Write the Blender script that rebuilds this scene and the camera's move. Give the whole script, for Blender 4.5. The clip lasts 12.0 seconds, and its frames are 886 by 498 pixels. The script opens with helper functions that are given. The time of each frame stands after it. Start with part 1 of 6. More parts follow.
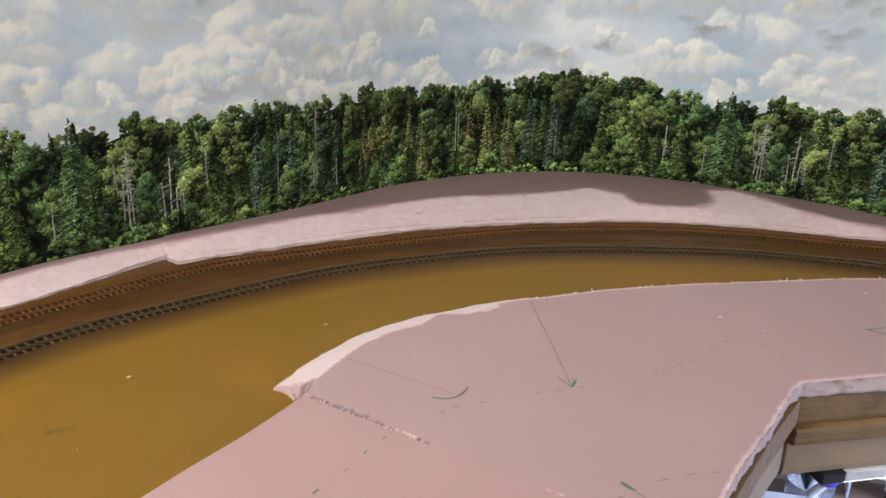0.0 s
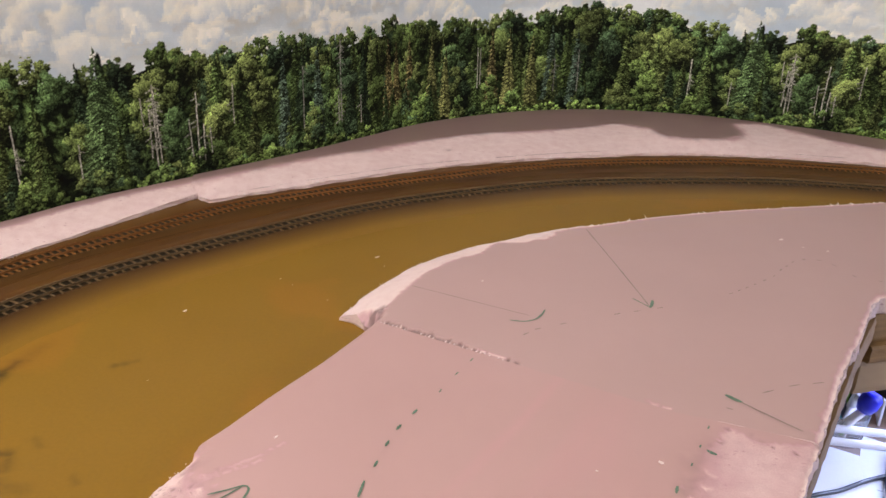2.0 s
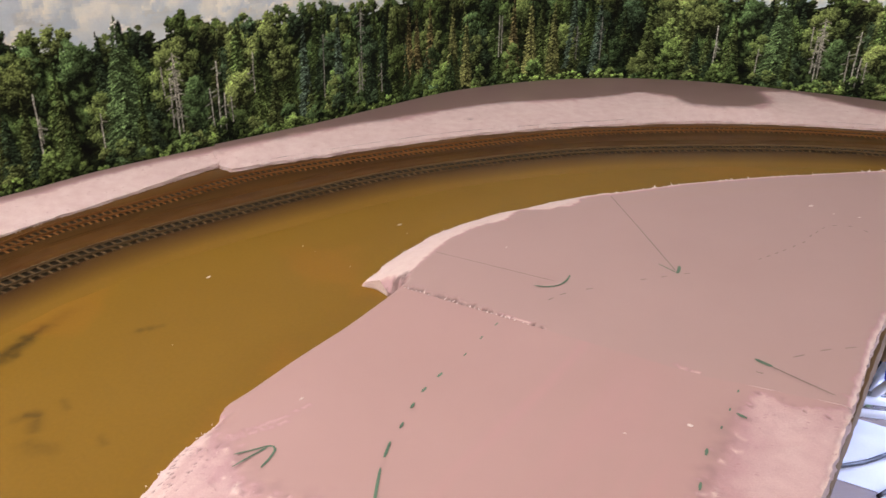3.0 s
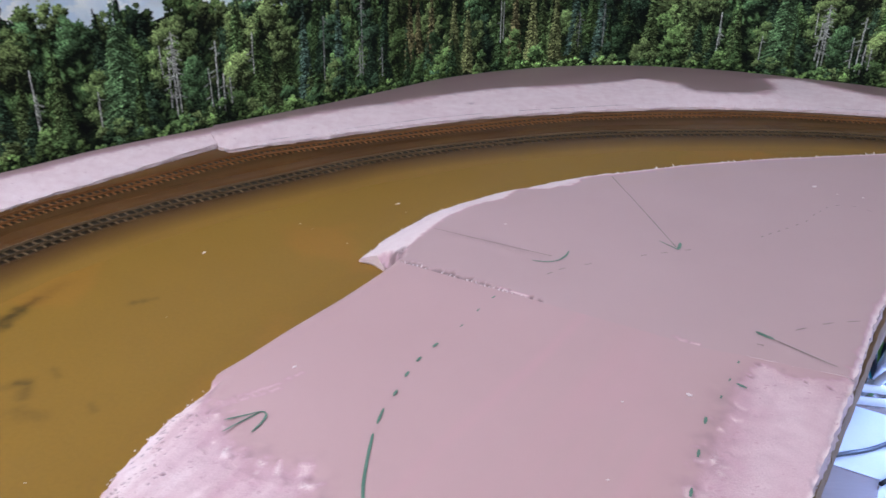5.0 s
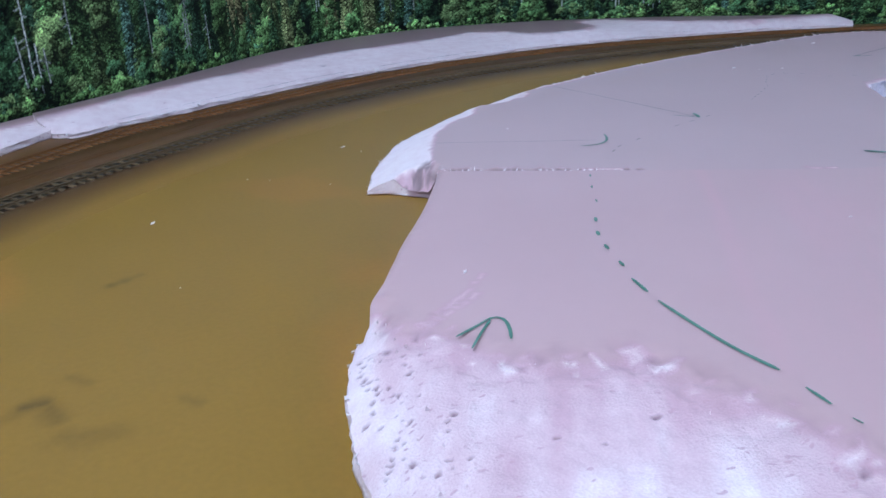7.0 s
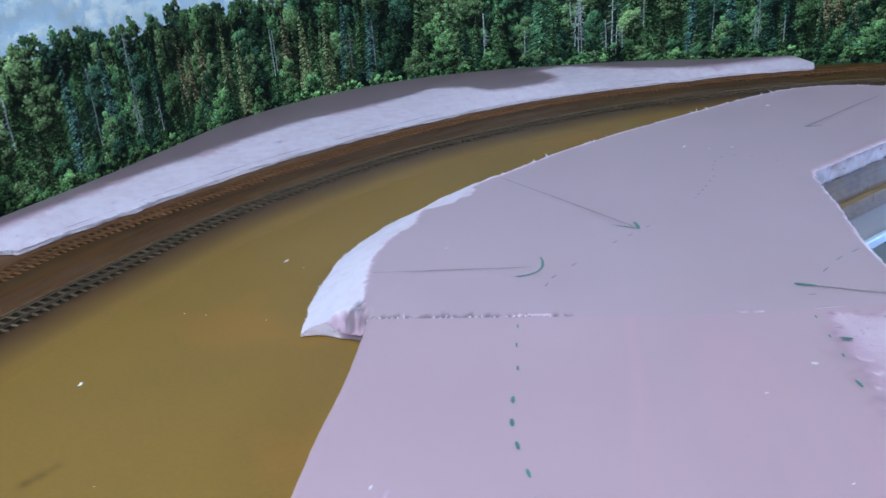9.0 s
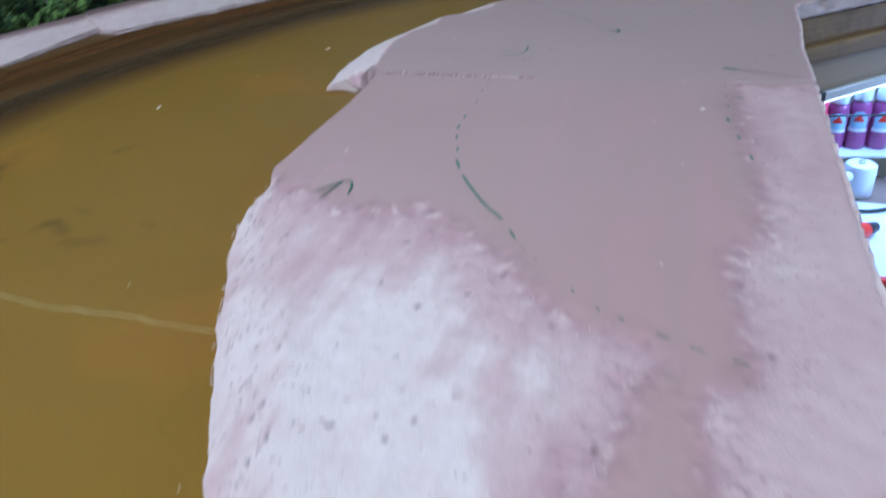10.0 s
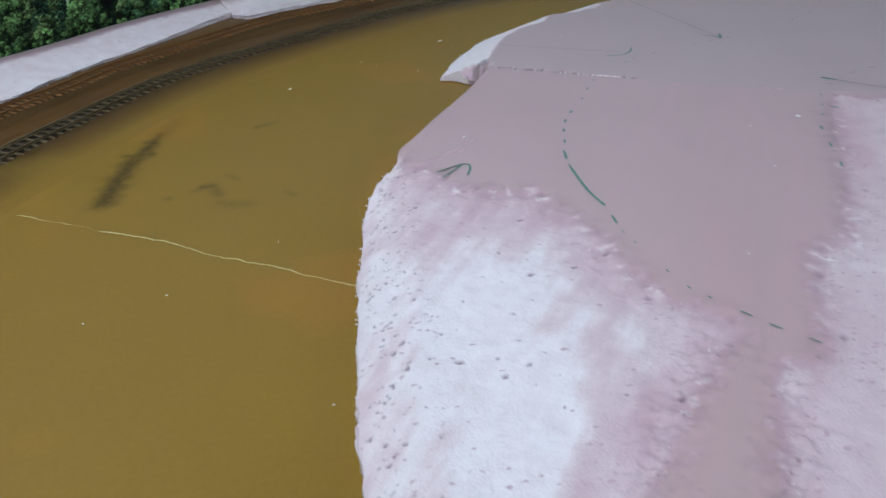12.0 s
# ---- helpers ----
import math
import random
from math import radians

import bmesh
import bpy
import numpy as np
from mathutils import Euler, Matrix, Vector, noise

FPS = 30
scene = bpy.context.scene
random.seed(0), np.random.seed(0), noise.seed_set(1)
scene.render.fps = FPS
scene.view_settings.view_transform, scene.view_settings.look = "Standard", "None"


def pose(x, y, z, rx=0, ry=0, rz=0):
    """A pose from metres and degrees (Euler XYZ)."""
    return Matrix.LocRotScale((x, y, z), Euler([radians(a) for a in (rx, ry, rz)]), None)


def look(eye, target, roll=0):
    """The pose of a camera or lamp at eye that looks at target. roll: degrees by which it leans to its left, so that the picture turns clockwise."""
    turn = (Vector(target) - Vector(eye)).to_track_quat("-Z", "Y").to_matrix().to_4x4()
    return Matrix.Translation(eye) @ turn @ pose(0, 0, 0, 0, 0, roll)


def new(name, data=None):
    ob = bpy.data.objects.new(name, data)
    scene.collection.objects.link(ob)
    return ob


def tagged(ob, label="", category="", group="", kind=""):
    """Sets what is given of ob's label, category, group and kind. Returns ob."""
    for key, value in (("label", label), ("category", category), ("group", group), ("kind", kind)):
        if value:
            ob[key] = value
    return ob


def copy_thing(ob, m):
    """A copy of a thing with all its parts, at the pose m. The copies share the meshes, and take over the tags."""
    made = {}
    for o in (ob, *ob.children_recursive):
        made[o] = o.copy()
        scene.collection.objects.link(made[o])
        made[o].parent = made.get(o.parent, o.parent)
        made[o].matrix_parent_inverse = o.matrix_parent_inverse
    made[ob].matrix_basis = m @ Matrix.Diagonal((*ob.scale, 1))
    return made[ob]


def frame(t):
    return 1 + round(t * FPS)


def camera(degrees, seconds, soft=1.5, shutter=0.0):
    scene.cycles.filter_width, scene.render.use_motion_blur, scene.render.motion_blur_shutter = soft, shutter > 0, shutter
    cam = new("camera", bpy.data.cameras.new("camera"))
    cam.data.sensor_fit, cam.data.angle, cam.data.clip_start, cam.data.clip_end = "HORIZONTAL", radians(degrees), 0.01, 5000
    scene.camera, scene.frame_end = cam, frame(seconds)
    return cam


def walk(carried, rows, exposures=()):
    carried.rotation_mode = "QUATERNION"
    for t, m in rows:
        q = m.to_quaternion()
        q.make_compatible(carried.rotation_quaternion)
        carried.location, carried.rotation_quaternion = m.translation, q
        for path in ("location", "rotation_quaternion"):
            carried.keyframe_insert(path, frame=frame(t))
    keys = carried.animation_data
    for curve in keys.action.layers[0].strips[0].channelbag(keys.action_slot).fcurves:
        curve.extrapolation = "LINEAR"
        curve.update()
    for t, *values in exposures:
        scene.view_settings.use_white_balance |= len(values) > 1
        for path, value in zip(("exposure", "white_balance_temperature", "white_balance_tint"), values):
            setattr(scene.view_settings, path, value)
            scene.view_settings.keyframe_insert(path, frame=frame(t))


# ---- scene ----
cam = camera(59.9, 12.0, shutter=0.4)
PATH = [
    (0, (0.026, 0.017, 0.379), (-0.035, 1.901, -0.29), 1.8),
    (0.5, (-0.006, 0.029, 0.366), (-0.062, 1.904, -0.329), 1.1),
    (1, (-0.037, 0.015, 0.35), (-0.068, 1.877, -0.378), 0.8),
    (1.5, (-0.049, 0.021, 0.339), (-0.065, 1.876, -0.408), 0.9),
    (2, (-0.059, 0.029, 0.332), (-0.058, 1.879, -0.428), 1.2),
    (2.5, (-0.063, 0.032, 0.324), (-0.075, 1.871, -0.461), 0.7),
    (3, (-0.063, 0.031, 0.32), (-0.11, 1.856, -0.496), 0.5),
    (3.2, (-0.069, 0.025, 0.32), (-0.136, 1.848, -0.501), 0.7),
    (4.8, (-0.063, 0.022, 0.306), (-0.144, 1.848, -0.506), 0.4),
    (5, (-0.058, 0.03, 0.298), (-0.113, 1.854, -0.522), 0.7),
    (5.5, (-0.112, 0.063, 0.258), (-0.035, 1.904, -0.52), 0.0),
    (6, (-0.244, 0.098, 0.211), (0.136, 1.911, -0.543), -1.6),
    (6.5, (-0.285, 0.139, 0.173), (0.298, 1.896, -0.585), -1.8),
    (6.7, (-0.292, 0.143, 0.163), (0.342, 1.887, -0.584), -1.8),
    (8.3, (-0.274, 0.15, 0.211), (0.414, 1.884, -0.512), -4.0),
    (8.5, (-0.262, 0.147, 0.222), (0.412, 1.883, -0.506), -4.5),
    (9, (-0.231, 0.165, 0.253), (0.442, 1.897, -0.488), -4.8),
    (9.5, (-0.202, 0.147, 0.234), (0.421, 1.867, -0.576), -4.2),
    (9.7, (-0.217, 0.07, 0.222), (0.341, 1.781, -0.65), -3.7),
    (10, (-0.222, -0.023, 0.208), (0.2, 1.673, -0.763), -2.9),
    (10.5, (-0.232, -0.127, 0.199), (0.052, 1.551, -0.853), -1.7),
    (11, (-0.234, -0.163, 0.21), (-0.003, 1.535, -0.821), -2.2),
    (11.5, (-0.238, -0.116, 0.224), (0.007, 1.603, -0.768), -3.1),
    (12, (-0.254, -0.071, 0.23), (-0.024, 1.652, -0.759), -2.2),
]
EXPOSURES = [(0.0, -0.1, 6300, 11), (0.6, -0.1, 6600, 15), (3.0, -0.12, 6850, 18), (5.0, -0.12, 5250, 15), (6.0, -0.12, 4800, 12), (6.5, -0.12, 4550, 6), (8.5, -0.1, 4250, 3), (9.0, -0.1, 4250, 3), (9.5, -0.15, 4450, 4), (10.0, -0.56, 4700, -2), (10.5, -0.72, 4600, -10), (11.0, -0.66, 4650, -13), (11.5, -0.58, 4850, -9), (12.0, -0.50, 4650, -7)]
walk(cam, [(t, look(eye, target, roll)) for t, eye, target, roll in PATH], EXPOSURES)

# ---- world and lights ----
world = bpy.data.worlds.new("world")
world.use_nodes = True
world.node_tree.nodes["Background"].inputs[0].default_value = (0.8, 0.9, 1.0, 1)
world.node_tree.nodes["Background"].inputs[1].default_value = 0.3
scene.world = world


def area_lamp(name, m, sx, sy, watts, colour):
    lamp = bpy.data.lights.new(name, "AREA")
    lamp.shape, lamp.size, lamp.size_y, lamp.energy, lamp.color = "RECTANGLE", sx, sy, watts, colour
    ob = new(name, lamp)
    ob.matrix_world = m
    return ob


# Both ceiling lamps are unseen; the second is added to brighten rim and backdrop.
area_lamp("ceiling_lamp", look((-0.85, 0.0, 1.365), (0.05, 1.15, 0.15)), 1.1, 0.5, 45.0, (1.0, 0.97, 0.93))
area_lamp("ceiling_lamp", look((2.3, -0.8, 1.365), (0.6, 1.0, 0.1)), 1.1, 0.5, 34.5, (0.97, 0.98, 1.0))
area_lamp("bench_lamp", look((0.93, 0.86, -0.13), (0.62, 0.68, -0.40)), 0.9, 0.06, 9.5, (0.42, 0.56, 1.0))


# ---- small numeric helpers ----
def lattice(x, y, scale, seed):
    """Smooth value noise in 0..1 on arrays of metres."""
    r = np.random.RandomState(seed)
    table = r.rand(256, 256)
    u, v = np.asarray(x) / scale + 1000.0, np.asarray(y) / scale + 1000.0
    i, j = np.floor(u).astype(int), np.floor(v).astype(int)
    a, b = u - i, v - j
    a, b = a * a * (3 - 2 * a), b * b * (3 - 2 * b)
    g = lambda p, q: table[p % 256, q % 256]
    return (g(i, j) * (1 - a) + g(i + 1, j) * a) * (1 - b) + (g(i, j + 1) * (1 - a) + g(i + 1, j + 1) * a) * b


def cloudy(x, y, scale, seed, octaves=4):
    total, weight = 0.0, 0.0
    for k in range(octaves):
        w = 0.55 ** k
        total, weight = total + w * lattice(x, y, scale / 2 ** k, seed + k), weight + w
    return total / weight


def spline(points, step=0.01):
    """Catmull-Rom through plan points, resampled evenly."""
    p = np.array(points, float)
    rows = []
    for i in range(len(p) - 1):
        a, b, c, d = p[max(i - 1, 0)], p[i], p[i + 1], p[min(i + 2, len(p) - 1)]
        for k in range(16):
            u = k / 16
            rows.append(0.5 * (2 * b + (c - a) * u + (2 * a - 5 * b + 4 * c - d) * u * u + (3 * b - a - 3 * c + d) * u ** 3))
    rows.append(p[-1])
    rows = np.array(rows)
    s = np.r_[0, np.cumsum(np.hypot(*np.diff(rows, axis=0).T))]
    t = np.linspace(0, s[-1], max(2, int(round(s[-1] / step)) + 1))
    return np.c_[np.interp(t, s, rows[:, 0]), np.interp(t, s, rows[:, 1])]


def sides(line):
    """Unit normals to the left of a plan line."""
    d = np.gradient(line, axis=0)
    d /= np.hypot(d[:, 0], d[:, 1])[:, None]
    return np.c_[-d[:, 1], d[:, 0]]


def gap_to(points, line):
    """Distance from points to a polyline."""
    best = np.full(len(points), 9.0)
    line = np.asarray(line)
    for a, b in zip(line[:-1], line[1:]):
        ab = b - a
        u = np.clip(((points - a) @ ab) / (ab @ ab + 1e-12), 0, 1)
        best = np.minimum(best, np.hypot(*(points - a - u[:, None] * ab).T))
    return best


def inside(points, poly):
    x, y = points[:, 0], points[:, 1]
    poly = np.asarray(poly)
    hit = np.zeros(len(points), bool)
    for (x0, y0), (x1, y1) in zip(poly, np.roll(poly, -1, axis=0)):
        if y0 != y1:
            hit ^= ((y0 > y) != (y1 > y)) & (x < (x1 - x0) * (y - y0) / (y1 - y0) + x0)
    return hit


# ---- materials ----
def material(name, colour, rough=0.6, metal=0.0, vary=0.12, grain=0.004, blotch=0.08, bump=0.15, transmission=0.0, coat=0.0, spread=0.0):
    """Plain procedural surface with variation at two scales, fine relief, and a random shift for each object."""
    m = bpy.data.materials.new(name)
    m.use_nodes = True
    n, l = m.node_tree.nodes, m.node_tree.links
    b = n["Principled BSDF"]
    co = n.new("ShaderNodeTexCoord")
    mix = []
    for size in (grain, blotch):
        t = n.new("ShaderNodeTexNoise")
        t.inputs["Scale"].default_value, t.inputs["Detail"].default_value = 1.0 / size, 4.0
        l.new(co.outputs["Object"], t.inputs["Vector"])
        mix.append(t)
    add = n.new("ShaderNodeMath")
    add.operation = "ADD"
    l.new(mix[0].outputs["Fac"], add.inputs[0]), l.new(mix[1].outputs["Fac"], add.inputs[1])
    ramp = n.new("ShaderNodeMapRange")
    ramp.inputs["From Min"].default_value, ramp.inputs["From Max"].default_value = 0.6, 1.4
    ramp.inputs["To Min"].default_value, ramp.inputs["To Max"].default_value = 1 - vary, 1 + vary
    l.new(add.outputs[0], ramp.inputs["Value"])
    hsv = n.new("ShaderNodeHueSaturation")
    hsv.inputs["Color"].default_value = (*colour, 1)
    if spread:
        info, jitter, times = n.new("ShaderNodeObjectInfo"), n.new("ShaderNodeMapRange"), n.new("ShaderNodeMath")
        jitter.inputs["To Min"].default_value, jitter.inputs["To Max"].default_value = 1 - spread, 1 + spread
        times.operation = "MULTIPLY"
        l.new(info.outputs["Random"], jitter.inputs["Value"])
        l.new(jitter.outputs[0], times.inputs[0]), l.new(ramp.outputs[0], times.inputs[1])
        l.new(times.outputs[0], hsv.inputs["Value"])
    else:
        l.new(ramp.outputs[0], hsv.inputs["Value"])
    l.new(hsv.outputs[0], b.inputs["Base Color"])
    b.inputs["Roughness"].default_value, b.inputs["Metallic"].default_value = rough, metal
    b.inputs["Transmission Weight"].default_value, b.inputs["Coat Weight"].default_value = transmission, coat
    if bump:
        h = n.new("ShaderNodeBump")
        h.inputs["Strength"].default_value, h.inputs["Distance"].default_value = bump, grain * 0.3
        l.new(mix[0].outputs["Fac"], h.inputs["Height"])
        l.new(h.outputs[0], b.inputs["Normal"])
    return m


def painted_board():
    """Brown latex paint: dark overspray along the tracks, smudges, painted shade between sleepers, faint roller
    mottling.
    """
    m = material("brown_paint", (0.3, 0.2, 0.05), 0.42, 0, 0.07, 0.003, 0.12, 0.05)
    n, l = m.node_tree.nodes, m.node_tree.links
    hsv = [k for k in n if k.bl_idname == "ShaderNodeHueSaturation"][0]
    last = None
    for layer, tone in (("ochre", (0.228, 0.1240, 0.0150)), ("spray", (0.092, 0.0365, 0.0105)), ("smudge_shade", (0.013, 0.010, 0.006)), ("rust", (0.33, 0.14, 0.018))):
        a, x = n.new("ShaderNodeAttribute"), n.new("ShaderNodeMix")
        a.attribute_name, x.data_type = layer, "RGBA"
        x.inputs["B"].default_value = (*tone, 1)
        if last is None:
            x.inputs["A"].default_value = (*tone, 1)
        else:
            l.new(last.outputs["Result"], x.inputs["A"])
            l.new(a.outputs["Fac"], x.inputs["Factor"])
        last = x
    l.new(last.outputs["Result"], hsv.inputs["Color"])
    n["Principled BSDF"].inputs["Specular IOR Level"].default_value = 0.18
    return m


def foam_surface(name, skin_a, skin_b):
    """Extruded foam board: smooth dusky skin where untouched, pale crumbly core where it was rasped."""
    m = bpy.data.materials.new(name)
    m.use_nodes = True
    n, l = m.node_tree.nodes, m.node_tree.links
    b = n["Principled BSDF"]
    co, a = n.new("ShaderNodeTexCoord"), n.new("ShaderNodeAttribute")
    a.attribute_name = "rasped"

    def noise_at(size, detail=5.0):
        t = n.new("ShaderNodeTexNoise")
        t.inputs["Scale"].default_value, t.inputs["Detail"].default_value = 1 / size, detail
        l.new(co.outputs["Object"], t.inputs["Vector"])
        return t

    def blend(fac, c0, c1):
        r = n.new("ShaderNodeMix")
        r.data_type = "RGBA"
        r.inputs["A"].default_value, r.inputs["B"].default_value = (*c0, 1), (*c1, 1)
        l.new(fac, r.inputs["Factor"])
        return r

    big, mid, fine, grit = noise_at(0.11), noise_at(0.012), noise_at(0.0018), noise_at(0.0009, 3.0)
    skin, flush, rosy = blend(big.outputs["Fac"], skin_a, skin_b), n.new("ShaderNodeAttribute"), n.new("ShaderNodeMix")
    flush.attribute_name, rosy.data_type = "blush", "RGBA"
    rosy.inputs["B"].default_value = (0.535, 0.300, 0.305, 1)
    l.new(flush.outputs["Fac"], rosy.inputs["Factor"]), l.new(skin.outputs["Result"], rosy.inputs["A"])
    core = n.new("ShaderNodeValToRGB")
    stops = core.color_ramp.elements
    stops[0].position, stops[0].color = 0.08, (0.48, 0.290, 0.297, 1)
    stops[1].position, stops[1].color = 1.0, (0.80, 0.655, 0.625, 1)
    for at, tone in ((0.40, (0.55, 0.345, 0.357)), (0.70, (0.65, 0.458, 0.450))):
        e = stops.new(at)
        e.color = (*tone, 1)
    shade, flecks, level = n.new("ShaderNodeMath"), n.new("ShaderNodeMath"), n.new("ShaderNodeMath")
    shade.operation = flecks.operation = "MULTIPLY_ADD"
    shade.inputs[1].default_value, flecks.inputs[1].default_value = 0.35, 0.4
    level.operation = "ADD"
    level.inputs[1].default_value = -0.43
    l.new(mid.outputs["Fac"], shade.inputs[0]), l.new(a.outputs["Fac"], shade.inputs[2])
    l.new(grit.outputs["Fac"], flecks.inputs[0]), l.new(shade.outputs[0], flecks.inputs[2])
    l.new(flecks.outputs[0], level.inputs[0]), l.new(level.outputs[0], core.inputs["Fac"])
    cover = n.new("ShaderNodeMapRange")
    cover.inputs["From Min"].default_value, cover.inputs["From Max"].default_value = 0.02, 0.32
    l.new(a.outputs["Fac"], cover.inputs["Value"])
    both = n.new("ShaderNodeMix")
    both.data_type = "RGBA"
    l.new(cover.outputs[0], both.inputs["Factor"])
    l.new(rosy.outputs["Result"], both.inputs["A"]), l.new(core.outputs["Color"], both.inputs["B"])
    # Pits and gouges get a dark colour, painting the shade inside them.
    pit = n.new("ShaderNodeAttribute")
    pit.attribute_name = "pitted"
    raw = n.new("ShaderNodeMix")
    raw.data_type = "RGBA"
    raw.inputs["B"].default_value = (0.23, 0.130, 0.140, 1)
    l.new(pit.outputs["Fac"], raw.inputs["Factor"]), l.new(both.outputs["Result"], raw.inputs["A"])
    # Darkening layer: painted shade in the seam pits, a darker skin on the strips.
    dark_mask, toned = n.new("ShaderNodeAttribute"), n.new("ShaderNodeMix")
    dark_mask.attribute_name, toned.data_type = "darkened", "RGBA"
    toned.inputs["B"].default_value = (0.205, 0.135, 0.128, 1)
    l.new(dark_mask.outputs["Fac"], toned.inputs["Factor"]), l.new(raw.outputs["Result"], toned.inputs["A"])
    cells, gate = n.new("ShaderNodeTexVoronoi"), n.new("ShaderNodeMapRange")
    stretch = n.new("ShaderNodeMapping")
    stretch.inputs["Rotation"].default_value, stretch.inputs["Scale"].default_value = (0, 0, 0.3), (0.55, 1.25, 1)
    warp = n.new("ShaderNodeMix")
    warp.data_type = "VECTOR"
    warp.inputs["Factor"].default_value = 0.004
    l.new(co.outputs["Object"], warp.inputs["A"]), l.new(noise_at(0.004).outputs["Color"], warp.inputs["B"])
    l.new(warp.outputs["Result"], stretch.inputs["Vector"]), l.new(stretch.outputs[0], cells.inputs["Vector"])
    cells.inputs["Scale"].default_value = 400
    gate.inputs["From Min"].default_value, gate.inputs["From Max"].default_value = 0.04, -0.10
    uneven, spread = n.new("ShaderNodeMath"), noise_at(0.005)
    uneven.operation = "MULTIPLY_ADD"
    uneven.inputs[1].default_value = -0.7
    l.new(spread.outputs["Fac"], uneven.inputs[0]), l.new(cells.outputs["Distance"], uneven.inputs[2])
    l.new(uneven.outputs[0], gate.inputs["Value"])
    tear, pick, patchy = n.new("ShaderNodeAttribute"), n.new("ShaderNodeSeparateColor"), noise_at(0.02)
    tear.attribute_name = "torn"
    l.new(cells.outputs["Color"], pick.inputs["Color"])
    keep, chance, product = n.new("ShaderNodeMath"), n.new("ShaderNodeMath"), n.new("ShaderNodeMath")
    chance.operation, keep.operation, product.operation = "MULTIPLY", "LESS_THAN", "MULTIPLY"
    l.new(tear.outputs["Fac"], chance.inputs[0]), l.new(patchy.outputs["Fac"], chance.inputs[1])
    l.new(pick.outputs["Red"], keep.inputs[0]), l.new(chance.outputs[0], keep.inputs[1])
    l.new(keep.outputs[0], product.inputs[0]), l.new(gate.outputs[0], product.inputs[1])
    dent = n.new("ShaderNodeMath")
    dent.operation = "MULTIPLY"
    l.new(product.outputs[0], dent.inputs[0]), l.new(a.outputs["Fac"], dent.inputs[1])
    # Fine dents are tinted darker besides their relief, as shade in the hollows.
    holes = n.new("ShaderNodeMix")
    holes.data_type = "RGBA"
    holes.inputs["B"].default_value = (0.44, 0.235, 0.255, 1)
    dim = n.new("ShaderNodeMath")
    dim.operation = "MULTIPLY"
    dim.inputs[1].default_value = 0.75
    l.new(dent.outputs[0], dim.inputs[0])
    l.new(dim.outputs[0], holes.inputs["Factor"]), l.new(toned.outputs["Result"], holes.inputs["A"])
    l.new(holes.outputs["Result"], b.inputs["Base Color"])
    rough = n.new("ShaderNodeMapRange")
    rough.inputs["To Min"].default_value, rough.inputs["To Max"].default_value = 0.45, 0.85
    l.new(a.outputs["Fac"], rough.inputs["Value"]), l.new(rough.outputs[0], b.inputs["Roughness"])
    strength = n.new("ShaderNodeMapRange")
    strength.inputs["To Min"].default_value, strength.inputs["To Max"].default_value = 0.04, 0.5
    l.new(a.outputs["Fac"], strength.inputs["Value"])
    bump = n.new("ShaderNodeBump")
    bump.inputs["Distance"].default_value = 0.0012
    wild, force = n.new("ShaderNodeMapRange"), n.new("ShaderNodeMath")
    wild.inputs["From Max"].default_value, wild.inputs["To Min"].default_value = 0.16, 0.2
    force.operation = "MULTIPLY"
    l.new(tear.outputs["Fac"], wild.inputs["Value"])
    l.new(strength.outputs[0], force.inputs[0]), l.new(wild.outputs[0], force.inputs[1])
    l.new(force.outputs[0], bump.inputs["Strength"])
    sink = n.new("ShaderNodeMath")
    sink.operation = "SUBTRACT"
    grain = n.new("ShaderNodeMath")
    grain.operation = "ADD"
    lumps, crust = noise_at(0.0045), n.new("ShaderNodeMath")
    crust.operation = "MULTIPLY_ADD"
    crust.inputs[1].default_value = 1.6
    l.new(lumps.outputs["Fac"], crust.inputs[0]), l.new(fine.outputs["Fac"], crust.inputs[2])
    l.new(crust.outputs[0], grain.inputs[0]), l.new(grit.outputs["Fac"], grain.inputs[1])
    l.new(grain.outputs[0], sink.inputs[0]), l.new(dent.outputs[0], sink.inputs[1])
    l.new(sink.outputs[0], bump.inputs["Height"]), l.new(bump.outputs[0], b.inputs["Normal"])
    return m


